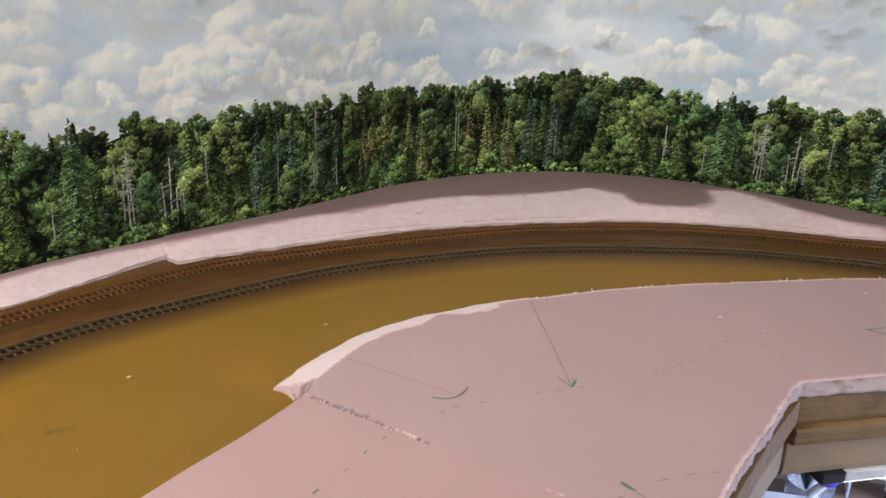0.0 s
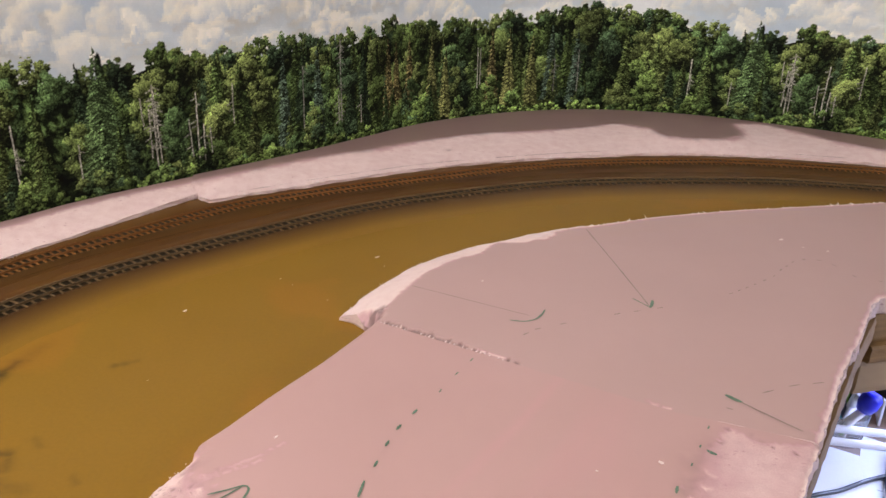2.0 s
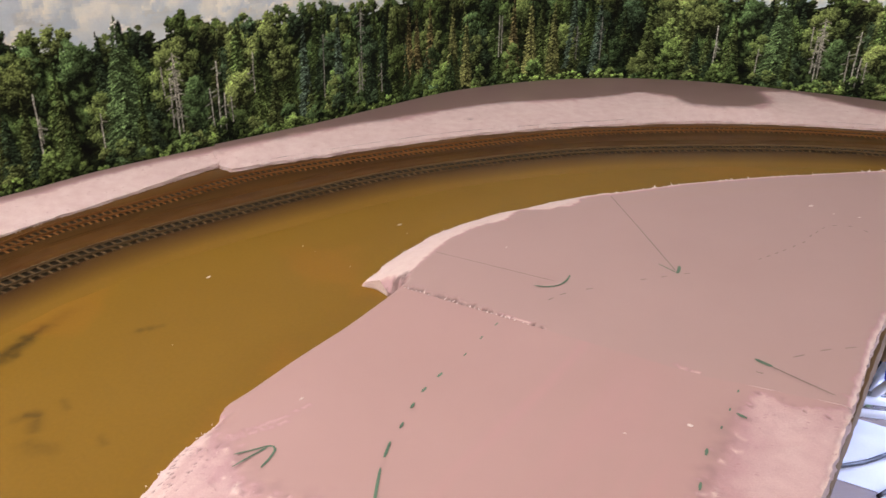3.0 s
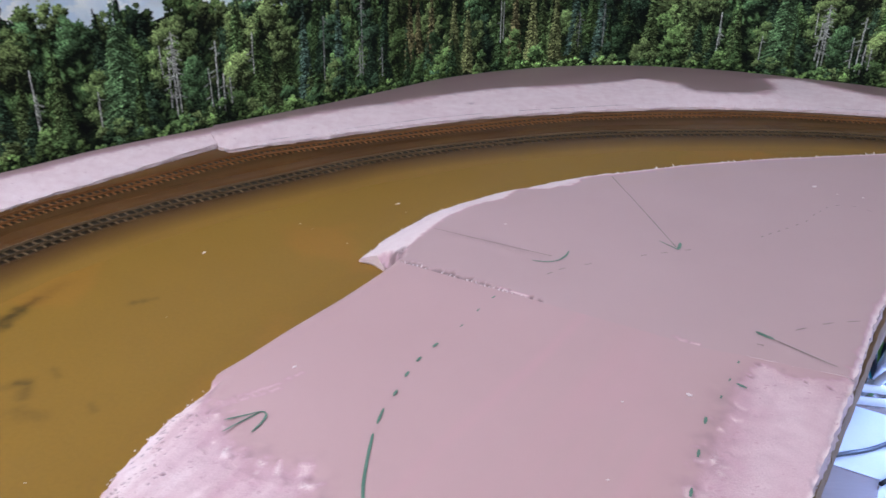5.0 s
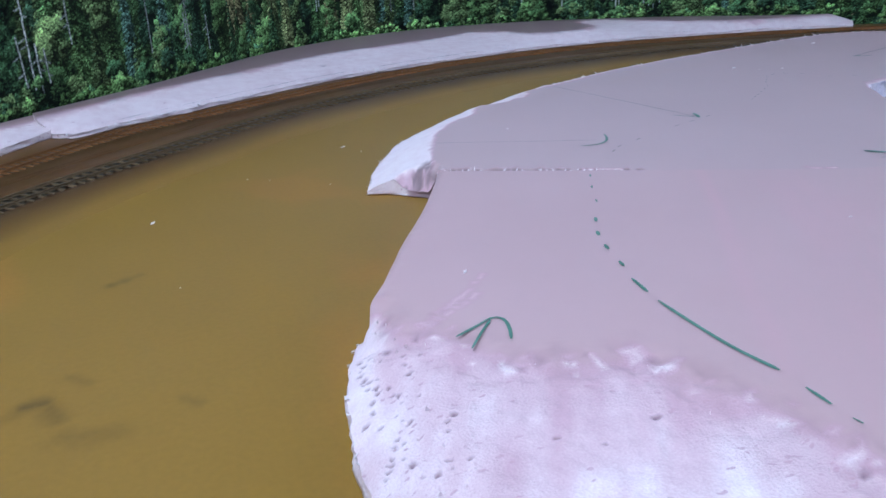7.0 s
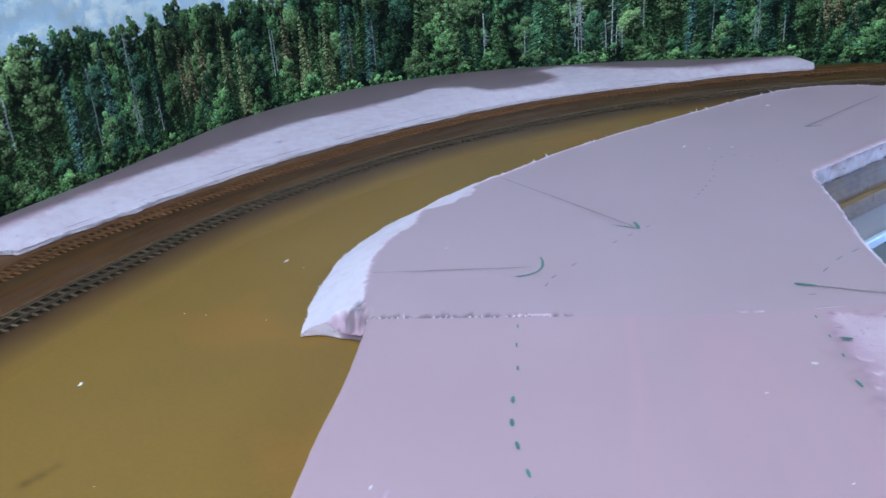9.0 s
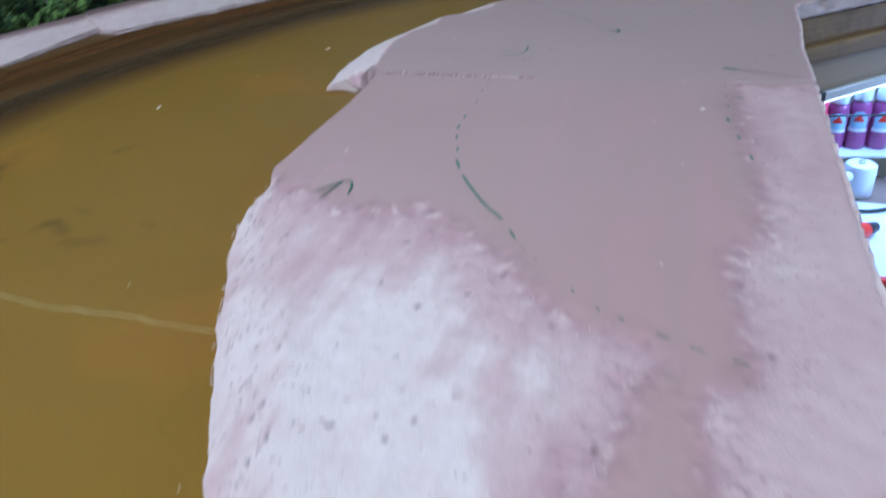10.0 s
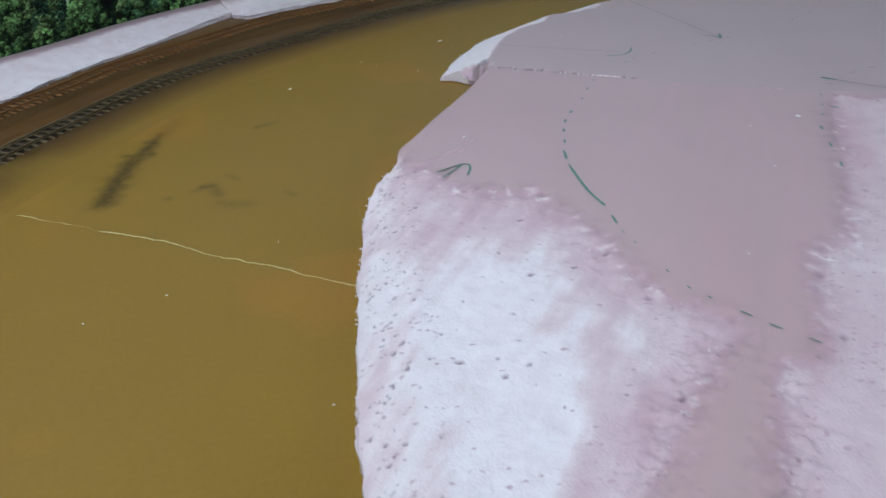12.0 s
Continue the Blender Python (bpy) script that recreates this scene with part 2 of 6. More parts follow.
def printed_paper():
    """Matt paper whose printed colours are held on its mesh."""
    m = bpy.data.materials.new("printed_paper")
    m.use_nodes = True
    n, l = m.node_tree.nodes, m.node_tree.links
    b = n["Principled BSDF"]
    a, co, t = n.new("ShaderNodeAttribute"), n.new("ShaderNodeTexCoord"), n.new("ShaderNodeTexNoise")
    a.attribute_name = "print"
    t.inputs["Scale"].default_value, t.inputs["Detail"].default_value = 420, 3
    l.new(co.outputs["Object"], t.inputs["Vector"])
    r, h = n.new("ShaderNodeMapRange"), n.new("ShaderNodeHueSaturation")
    r.inputs["To Min"].default_value, r.inputs["To Max"].default_value = 0.94, 1.06
    leaf, fleck, pick, swing, both = n.new("ShaderNodeAttribute"), n.new("ShaderNodeTexVoronoi"), n.new("ShaderNodeSeparateColor"), n.new("ShaderNodeMapRange"), n.new("ShaderNodeMix")
    leaf.attribute_name, fleck.inputs["Scale"].default_value = "leafage", 760
    swing.inputs["To Min"].default_value, swing.inputs["To Max"].default_value = 0.30, 1.95
    l.new(co.outputs["Object"], fleck.inputs["Vector"]), l.new(fleck.outputs["Color"], pick.inputs["Color"])
    l.new(pick.outputs["Red"], swing.inputs["Value"]), l.new(t.outputs["Fac"], r.inputs["Value"])
    l.new(leaf.outputs["Fac"], both.inputs["Factor"])
    l.new(r.outputs[0], both.inputs["A"]), l.new(swing.outputs[0], both.inputs["B"]), l.new(both.outputs["Result"], h.inputs["Value"])
    l.new(a.outputs["Color"], h.inputs["Color"]), l.new(h.outputs[0], b.inputs["Base Color"])
    b.inputs["Roughness"].default_value, b.inputs["Specular IOR Level"].default_value = 0.7, 0.12
    return m


def sawn_wood(name, light, dark, along=(2, 2, 60), rough=0.7, stain=0.4):
    m = bpy.data.materials.new(name)
    m.use_nodes = True
    n, l = m.node_tree.nodes, m.node_tree.links
    b = n["Principled BSDF"]
    co, mp = n.new("ShaderNodeTexCoord"), n.new("ShaderNodeMapping")
    mp.inputs["Scale"].default_value = along
    l.new(co.outputs["Object"], mp.inputs["Vector"])
    t, big = n.new("ShaderNodeTexNoise"), n.new("ShaderNodeTexNoise")
    t.inputs["Scale"].default_value, t.inputs["Detail"].default_value, t.inputs["Distortion"].default_value = 5, 8, 0.6
    big.inputs["Scale"].default_value = 22
    l.new(mp.outputs[0], t.inputs["Vector"]), l.new(co.outputs["Object"], big.inputs["Vector"])
    x, y = n.new("ShaderNodeMix"), n.new("ShaderNodeMix")
    x.data_type = y.data_type = "RGBA"
    x.inputs["A"].default_value, x.inputs["B"].default_value = (*dark, 1), (*light, 1)
    l.new(t.outputs["Fac"], x.inputs["Factor"])
    r = n.new("ShaderNodeMapRange")
    r.inputs["From Min"].default_value, r.inputs["From Max"].default_value, r.inputs["To Max"].default_value = 0.5, 0.75, stain
    l.new(big.outputs["Fac"], r.inputs["Value"]), l.new(r.outputs[0], y.inputs["Factor"])
    l.new(x.outputs["Result"], y.inputs["A"])
    y.inputs["B"].default_value = (*[c * 0.6 for c in dark], 1)
    l.new(y.outputs["Result"], b.inputs["Base Color"])
    b.inputs["Roughness"].default_value = rough
    bump = n.new("ShaderNodeBump")
    bump.inputs["Strength"].default_value, bump.inputs["Distance"].default_value = 0.5, 0.001
    l.new(t.outputs["Fac"], bump.inputs["Height"]), l.new(bump.outputs[0], b.inputs["Normal"])
    return m


def glow(name, colour, strength):
    m = bpy.data.materials.new(name)
    m.use_nodes = True
    b = m.node_tree.nodes["Principled BSDF"]
    b.inputs["Base Color"].default_value = (*colour, 1)
    b.inputs["Emission Color"].default_value, b.inputs["Emission Strength"].default_value = (*colour, 1), strength
    return m


BROWN, PRINT = painted_board(), printed_paper()
FOAM = foam_surface("pink_foam", (0.445, 0.281, 0.265), (0.503, 0.322, 0.306))
DUSKY = foam_surface("dusky_pink_foam", (0.428, 0.285, 0.268), (0.482, 0.324, 0.307))
PLY = sawn_wood("weathered_plywood", (0.37, 0.235, 0.10), (0.17, 0.10, 0.038), stain=0.6)
PINE = sawn_wood("planed_board", (0.46, 0.345, 0.225), (0.38, 0.28, 0.175), along=(1, 1, 14), stain=0.15)
DESK = sawn_wood("desk_veneer", (0.30, 0.21, 0.16), (0.22, 0.15, 0.11), along=(3, 12, 3), rough=0.45, stain=0.2)
RUST = material("rust_brown_track", (0.215, 0.096, 0.030), 0.6, 0, 0.25, 0.002, 0.05, 0.2, spread=0.2)
GRIME = material("dark_grimy_track", (0.125, 0.080, 0.038), 0.6, 0, 0.25, 0.002, 0.05, 0.2, spread=0.25)
for toned in (RUST, GRIME):
    toned.node_tree.nodes["Principled BSDF"].inputs["Specular IOR Level"].default_value = 0.2
SPLIT = material("shaded_foam_split", (0.26, 0.17, 0.16), 0.9, 0, 0.2, 0.002, 0.02, 0.0)
JOINT = material("dark_open_joint", (0.045, 0.022, 0.009), 0.8, 0, 0.3, 0.003, 0.05, 0.0)
INK = material("green_marker_ink", (0.105, 0.19, 0.130), 0.5, 0, 0.3, 0.002, 0.02, 0.0)
FAINT = material("faint_grey_green_ink", (0.215, 0.175, 0.15), 0.5, 0, 0.3, 0.002, 0.02, 0.0)
PALE = material("bare_pale_crumbs", (0.76, 0.65, 0.63), 0.8, 0, 0.1, 0.002, 0.02, 0.2)
SHRED = material("pale_pink_shreds", (0.66, 0.49, 0.485), 0.85, 0, 0.12, 0.002, 0.02, 0.2)
CREAM = material("bare_wood_crack", (0.62, 0.49, 0.23), 0.8, 0, 0.2, 0.002, 0.02, 0.0)
WHITE = material("white_plastic", (0.80, 0.81, 0.83), 0.35, 0, 0.04, 0.004, 0.05, 0.05)
BLACK = material("black_plastic", (0.018, 0.02, 0.024), 0.35, 0, 0.15, 0.002, 0.03, 0.1)
GREY_TUBE = material("grey_green_enamel", (0.15, 0.17, 0.145), 0.22, 0, 0.08, 0.003, 0.06, 0.03, coat=0.6)
HEAD = material("satin_black_moulding", (0.035, 0.042, 0.047), 0.28, 0, 0.15, 0.002, 0.03, 0.08, coat=0.8)
STEEL = material("bright_steel", (0.55, 0.57, 0.6), 0.25, 1.0, 0.08, 0.002, 0.03, 0.05)
DULL = material("dull_grey_steel", (0.17, 0.20, 0.19), 0.5, 0.3, 0.12, 0.002, 0.03, 0.08)
RED = material("red_plastic", (0.68, 0.035, 0.02), 0.35, 0, 0.08, 0.003, 0.03, 0.05)
PAPER = material("white_paper", (0.78, 0.79, 0.82), 0.7, 0, 0.05, 0.002, 0.06, 0.1)
GREYPRINT = material("grey_print", (0.25, 0.26, 0.29), 0.7, 0, 0.3, 0.003, 0.02, 0.0)
BLUE = material("blue_plastic", (0.01, 0.02, 0.62), 0.3, 0, 0.08, 0.003, 0.03, 0.03)
TEAL = material("teal_plastic", (0.02, 0.28, 0.30), 0.35, 0, 0.1, 0.003, 0.03, 0.03)
GREEN = material("lime_plastic", (0.2, 0.5, 0.08), 0.35, 0, 0.1, 0.003, 0.03, 0.03)
PINK = material("red_craft_paint", (0.76, 0.06, 0.15), 0.3, 0, 0.08, 0.004, 0.03, 0.02, coat=0.4)
PURPLE = material("plum_craft_paint", (0.30, 0.07, 0.20), 0.3, 0, 0.08, 0.004, 0.03, 0.02, coat=0.4)
SKYBLUE = material("pale_blue_label", (0.42, 0.62, 0.72), 0.5, 0, 0.08, 0.003, 0.03, 0.02)
GLASS = material("clear_plastic", (0.92, 0.94, 0.95), 0.08, 0, 0.02, 0.004, 0.05, 0.0, transmission=0.9)
GLASS.node_tree.nodes["Principled BSDF"].inputs["IOR"].default_value = 1.12
SCREEN = material("dark_glass_screen", (0.02, 0.03, 0.08), 0.08, 0, 0.1, 0.01, 0.1, 0.0, coat=1.0)
SILVER = material("brushed_silver_lid", (0.88, 0.90, 0.93), 0.32, 0.85, 0.06, 0.002, 0.1, 0.03)
WALLPAINT = material("cream_wall_paint", (0.70, 0.68, 0.64), 0.8, 0, 0.05, 0.004, 0.3, 0.1)
CONCRETE = material("grey_concrete", (0.30, 0.29, 0.28), 0.8, 0, 0.15, 0.006, 0.3, 0.2)
YELLOW = material("yellow_label", (0.72, 0.56, 0.05), 0.5, 0, 0.1, 0.002, 0.02, 0.0)
DIFFUSER = glow("lit_diffuser", (1.0, 0.97, 0.93), 4.0)
LED = glow("lit_led_strip", (0.85, 0.93, 1.0), 6.0)


# ---- mesh helpers ----
def part(name, bm, mat, parent=None, label=""):
    me = bpy.data.meshes.new(name)
    bm.to_mesh(me)
    bm.free()
    me.materials.append(mat)
    ob = new(name, me)
    if parent:
        ob.parent = parent
    if label:
        ob["label"] = label
    return ob


def raw(name, verts, faces, mat, parent=None, layers=None, colours=None, smooth=False):
    me = bpy.data.meshes.new(name)
    me.from_pydata([tuple(v) for v in verts], [], faces)
    me.materials.append(mat)
    for key, values in (layers or {}).items():
        me.attributes.new(key, "FLOAT", "POINT").data.foreach_set("value", np.asarray(values, np.float32))
    if smooth:
        me.polygons.foreach_set("use_smooth", [True] * len(me.polygons))
    me.update()
    ob = new(name, me)
    if parent:
        ob.parent = parent
    return ob


def thing(name, label, category, group="", kind="", at=(0, 0, 0)):
    ob = new(name)
    ob.location = at
    return tagged(ob, label, category, group, kind)


def box(bm, x0, y0, z0, x1, y1, z1, bevel=0.0, m=None):
    made = bmesh.ops.create_cube(bm, size=1.0, matrix=Matrix.Translation(((x0 + x1) / 2, (y0 + y1) / 2, (z0 + z1) / 2)) @ Matrix.Diagonal((x1 - x0, y1 - y0, z1 - z0, 1)))
    if bevel:
        edges = list({e for v in made["verts"] for e in v.link_edges})
        cut = bmesh.ops.bevel(bm, geom=edges, offset=bevel, segments=2, profile=0.6, affect="EDGES")
        verts = list({v for f in cut["faces"] for v in f.verts} | {v for v in made["verts"] if v.is_valid})
    else:
        verts = made["verts"]
    if m is not None:
        bmesh.ops.transform(bm, matrix=m, verts=verts)
    return bm


def tube(bm, points, radii, seg=14, caps=True):
    """A round bar through points."""
    pts = [Vector(p) for p in points]
    radii = [radii] * len(pts) if isinstance(radii, (int, float)) else radii
    rings = []
    for i, p in enumerate(pts):
        d = (pts[min(i + 1, len(pts) - 1)] - pts[max(i - 1, 0)]).normalized()
        q = d.to_track_quat("Z", "Y").to_matrix()
        rings.append([bm.verts.new(p + q @ Vector((radii[i] * math.cos(a), radii[i] * math.sin(a), 0))) for a in [k * 2 * math.pi / seg for k in range(seg)]])
    for r0, r1 in zip(rings[:-1], rings[1:]):
        for k in range(seg):
            f = bm.faces.new((r0[k], r0[(k + 1) % seg], r1[(k + 1) % seg], r1[k]))
            f.smooth = True
    if caps:
        bm.faces.new(rings[0][::-1]), bm.faces.new(rings[-1])
    return bm


def lathe(bm, profile, seg=20, at=(0, 0, 0)):
    """Turned body from (radius, height) pairs."""
    rings = [[bm.verts.new((at[0] + r * math.cos(k * 2 * math.pi / seg), at[1] + r * math.sin(k * 2 * math.pi / seg), at[2] + z)) for k in range(seg)] for r, z in profile]
    for r0, r1 in zip(rings[:-1], rings[1:]):
        for k in range(seg):
            f = bm.faces.new((r0[k], r0[(k + 1) % seg], r1[(k + 1) % seg], r1[k]))
            f.smooth = True
    bm.faces.new(rings[0][::-1]), bm.faces.new(rings[-1])
    return bm


def mesh_plate(outline, step, zone=None, extra=None):
    """Triangulate a plan outline with jittered inner points; zone limits where the inner points are dense."""
    from mathutils.geometry import delaunay_2d_cdt
    o = np.asarray(outline, float)
    x0, y0, x1, y1 = zone or (*o.min(0), *o.max(0))
    gx, gy = np.meshgrid(np.arange(x0, x1, step), np.arange(y0, y1, step))
    g = np.c_[gx.ravel(), gy.ravel()] + (np.random.RandomState(5).rand(gx.size, 2) - 0.5) * step * 0.6
    if extra is not None:
        g = np.r_[g, extra]
    g = g[inside(g, o)]
    g = g[gap_to(g, np.r_[o, o[:1]]) > (0.0008 if extra is not None else step * 0.45)]
    n = len(o)
    verts, edges, faces, *rest = delaunay_2d_cdt([Vector(p) for p in np.r_[o, g]], [(i, (i + 1) % n) for i in range(n)], [], 1, 1e-7)
    v = np.array([tuple(p) for p in verts])
    return v, [list(f) for f in faces], n


def skirt(v, faces, outline_n, bottom, rows=1, rough=0.0, seed=0):
    """Torn side walls and an underside for a plate whose outline is its first vertices."""
    n = outline_n
    rim = v[:n].copy()
    nrm = sides(np.r_[rim[-1:, :2], rim[:, :2], rim[:1, :2]])[1:-1]
    low = np.broadcast_to(np.asarray(bottom, float), (n,))
    start = len(v)
    rings = []
    inward = 1.0 if (rim[:, 0] * np.roll(rim[:, 1], -1) - np.roll(rim[:, 0], -1) * rim[:, 1]).sum() > 0 else -1.0
    run = np.r_[0, np.cumsum(np.hypot(*np.diff(rim[:, :2], axis=0).T))]
    for r in range(rows + 1):
        t = r / rows
        ring = rim.copy()
        ring[:, 2] = rim[:, 2] * (1 - t) + np.minimum(low, rim[:, 2] - 0.0002) * t
        if r and np.any(rough):
            w = (cloudy(run, run * 0 + t * 0.02, 0.007, 300 + seed, 3) - 0.55) * 2.4 * rough
            w = w * 0.8 + inward * 1.3 * rough * np.clip((cloudy(run, run * 0 + t * 0.008, 0.013, 340 + seed, 2) - 0.60) * 7, 0, 1) * np.sin(math.pi * min(t, 0.9))
            ring[:, :2] += nrm * w[:, None]
        rings.append(ring)
    v = np.r_[v, np.concatenate(rings)]
    extra = [[start + r * n + i, start + (r + 1) * n + i, start + (r + 1) * n + (i + 1) % n, start + r * n + (i + 1) % n] for r in range(rows) for i in range(n)]
    extra.append([start + rows * n + i for i in range(n)][::-1])
    return v, faces + extra


def dense(points, step=0.006):
    """Even points along straight runs of a closed outline's pieces."""
    p = np.asarray(points, float)
    out = []
    for a, b in zip(p[:-1], p[1:]):
        k = max(1, int(np.hypot(*(b - a)) / step))
        out += [a + (b - a) * i / k for i in range(k)]
    return np.array(out + [p[-1]])


def ragged(line, size, seed, scale=0.012):
    n = sides(line)
    s = np.r_[0, np.cumsum(np.hypot(*np.diff(line, axis=0).T))]
    w = (cloudy(s, s * 0, scale, seed, 3) - 0.5) * 2 * size
    w[0] = w[-1] = 0
    return line + n * w[:, None]


def beyond(line, far):
    """The line pushed sideways, to its left."""
    p = np.asarray(line, float)
    return p + sides(p) * far


# ---- plan of the layout ----
BACK = spline([(-1.6, -0.36), (-0.9, 0.44), (-0.597, 0.785), (-0.5, 0.915), (-0.396, 1.025), (-0.278, 1.147), (-0.191, 1.25), (-0.105, 1.35), (0, 1.428), (0.101, 1.476), (0.213, 1.5), (0.322, 1.492), (0.425, 1.463), (0.517, 1.416), (0.602, 1.367), (0.674, 1.312), (0.753, 1.24), (0.87, 1.16), (1.05, 1.02), (1.9, 0.3)], 0.008)
INNER = spline([(-0.604, 0.20), (-0.582, 0.38), (-0.522, 0.535), (-0.494, 0.592), (-0.441, 0.691), (-0.373, 0.775), (-0.268, 0.871), (-0.176, 0.948), (-0.071, 1.009), (0.088, 1.074), (0.241, 1.101), (0.42, 1.11), (0.54, 1.092), (0.63, 1.073), (0.79, 1.012), (0.95, 0.91), (1.1, 0.78)], 0.004)
OUTER = spline([(-0.68, 0.30), (-0.63, 0.48), (-0.557, 0.651), (-0.52, 0.71), (-0.486, 0.772), (-0.422, 0.845), (-0.351, 0.928), (-0.298, 0.973), (-0.19, 1.036), (-0.071, 1.097), (0.095, 1.168), (0.27, 1.203), (0.42, 1.207), (0.57, 1.183), (0.69, 1.155), (0.87, 1.085), (1.03, 0.98), (1.2, 0.83)], 0.004)
CORNER, ELBOW = (0.352, 0.680), (0.464, 0.707)
FRONT_END = (-0.60, -0.765)
RIM = np.array([FRONT_END, (-0.104, -0.002), (-0.0490, 0.081), (0.000, 0.154), (0.0695, 0.262), (0.1615, 0.403), (0.2035, 0.468), (0.2475, 0.538), (0.298, 0.607), (0.337, 0.665), CORNER])


def foam_top(x, y):
    return 0.0240 + 0.005 * np.asarray(x) + 0.0006 * (cloudy(x, y, 0.15, 40, 2) - 0.5)


# ---- room shell ----
def slab(name, x0, y0, z0, x1, y1, z1, mat, label, category):
    return tagged(part(name, box(bmesh.new(), x0, y0, z0, x1, y1, z1), mat), label, category, kind="structure")


# Shell out of view: closes the room, pale walls and ceiling added for bounced light.
slab("floor", -3.0, -3.2, -1.25, 3.2, 2.2, -1.15, CONCRETE, "grey concrete basement floor", "floor")
slab("ceiling", -3.0, -3.2, 1.40, 3.2, 2.2, 1.48, WALLPAINT, "plain cream ceiling, unseen, added to bounce light", "ceiling")
slab("wall_north", -3.0, 2.2, -1.25, 3.2, 2.3, 1.48, WALLPAINT, "plain cream wall, unseen, added to bounce light", "wall")
slab("wall_south", -3.0, -3.3, -1.25, 3.2, -3.2, 1.48, WALLPAINT, "plain cream wall, unseen, added to bounce light", "wall")
slab("wall_west", -3.1, -3.2, -1.25, -3.0, 2.2, 1.48, WALLPAINT, "plain cream wall, unseen, added to bounce light", "wall")
slab("wall_east", 3.2, -3.2, -1.25, 3.3, 2.2, 1.48, WALLPAINT, "plain cream wall, unseen, added to bounce light", "wall")

# Fixtures out of view, added where the two ceiling lamps hang.
for where in ((-0.85, 0.0), (2.3, -0.8)):
    lightbox = thing("ceiling_light", "lit white rectangular ceiling fixture, unseen, added for the room light", "ceiling light", "ceiling lights", at=(*where, 1.40))
    part("frame", box(bmesh.new(), -0.6, -0.3, -0.02, 0.6, 0.3, 0.0, 0.004), WHITE, lightbox)
    part("diffuser", box(bmesh.new(), -0.55, -0.25, -0.026, 0.55, 0.25, -0.021, 0.002), DIFFUSER, lightbox)


# ---- printed backdrop ----
PERIOD = 1.196
TILE = 1290
CELL = PERIOD / TILE
TREE_TOP = 0.236


def paint_sky(length):
    """Grey-white cover with rows of cumulus, larger upwards: (s, z, rgb)."""
    rng = np.random.RandomState(11)
    step = 0.0026
    s = np.arange(0, length + step, step)
    z = np.r_[np.arange(0.13, 0.47, step), np.arange(0.47, 0.81, 0.008)]
    S, Z = np.meshgrid(s, z)
    veil = np.clip((cloudy(S, Z * 2.4, 0.24, 60, 4)[..., None] - 0.28) * 2.1, 0, 1)
    img = np.array((0.50, 0.62, 0.72)) * (1 - veil) + np.array((0.95, 0.98, 0.95)) * veil

    def puff(cs, cz, rs, rz, bright, alpha):
        """One rounded head, cream on its lit upper left, blue-grey on its other side."""
        i0, i1 = np.searchsorted(s, (cs - rs, cs + rs))
        j0, j1 = np.searchsorted(z, (cz - rz, cz + rz))
        if i1 <= i0 or j1 <= j0:
            return
        u, v = ((s[i0:i1] - cs) / rs)[None, :], ((z[j0:j1] - cz) / rz)[:, None]
        w = (np.clip((1 - u * u - v * v) * 2.2, 0, 1) * alpha)[..., None]
        lit = np.clip(0.50 - 0.42 * u + 0.50 * v, 0, 1)[..., None]
        tone = np.array((0.57, 0.68, 0.76)) * (1 - lit) + np.array((1.0, 0.98, 0.86)) * bright * lit
        img[j0:j1, i0:i1] = img[j0:j1, i0:i1] * (1 - w) + tone * w

    for z0, z1, size, count in ((0.47, 0.80, 0.085, 60), (0.37, 0.47, 0.062, 60), (0.29, 0.38, 0.046, 95), (0.235, 0.30, 0.034, 120), (0.19, 0.245, 0.024, 150), (0.165, 0.20, 0.016, 150)):
        for k in range(count):
            cs, cz, r, bright = rng.uniform(0, length), rng.uniform(z0, z1), size * rng.uniform(0.5, 1.35), rng.uniform(1.0, 1.18)
            alpha = rng.uniform(0.35, 0.85)
            for q in range(3):
                puff(cs + rng.normal(0.3, 0.6) * r, cz - rng.uniform(0.3, 0.8) * r, r * rng.uniform(0.7, 1.3), r * rng.uniform(0.25, 0.5), 0.62, 0.55 * alpha)
            for q in range(13):
                h = rng.rand()
                puff(cs + rng.normal(0, 0.62) * r * (1.1 - 0.7 * h), cz + (h * 0.85 - 0.3) * r, r * rng.uniform(0.28, 0.70), r * rng.uniform(0.25, 0.60), bright * (0.86 + 0.14 * h), alpha)
    for k in range(44):
        cs, cz, r = rng.uniform(0, length), 0.20 + 0.5 * rng.rand() ** 1.4, rng.uniform(0.012, 0.034)
        for q in range(5):
            puff(cs + rng.normal(0, 0.5) * r, cz + rng.normal(0, 0.3) * r, r * rng.uniform(0.4, 0.9), r * rng.uniform(0.25, 0.6), 0.36, 0.42)
    # frayed edges: the cover looked up through a turbulent shift
    du = (cloudy(S, Z, 0.022, 160, 4) - 0.5) * 0.022
    dv = (cloudy(S, Z, 0.022, 170, 4) - 0.5) * 0.018
    ci = np.clip(((S + du) / step).astype(int), 0, len(s) - 1)
    ri = np.clip(np.searchsorted(z, Z + dv), 0, len(z) - 1)
    return s, z, np.clip(img[ri, ci] * (0.95 + 0.10 * cloudy(S, Z, 0.010, 180, 3))[..., None], 0, 1)


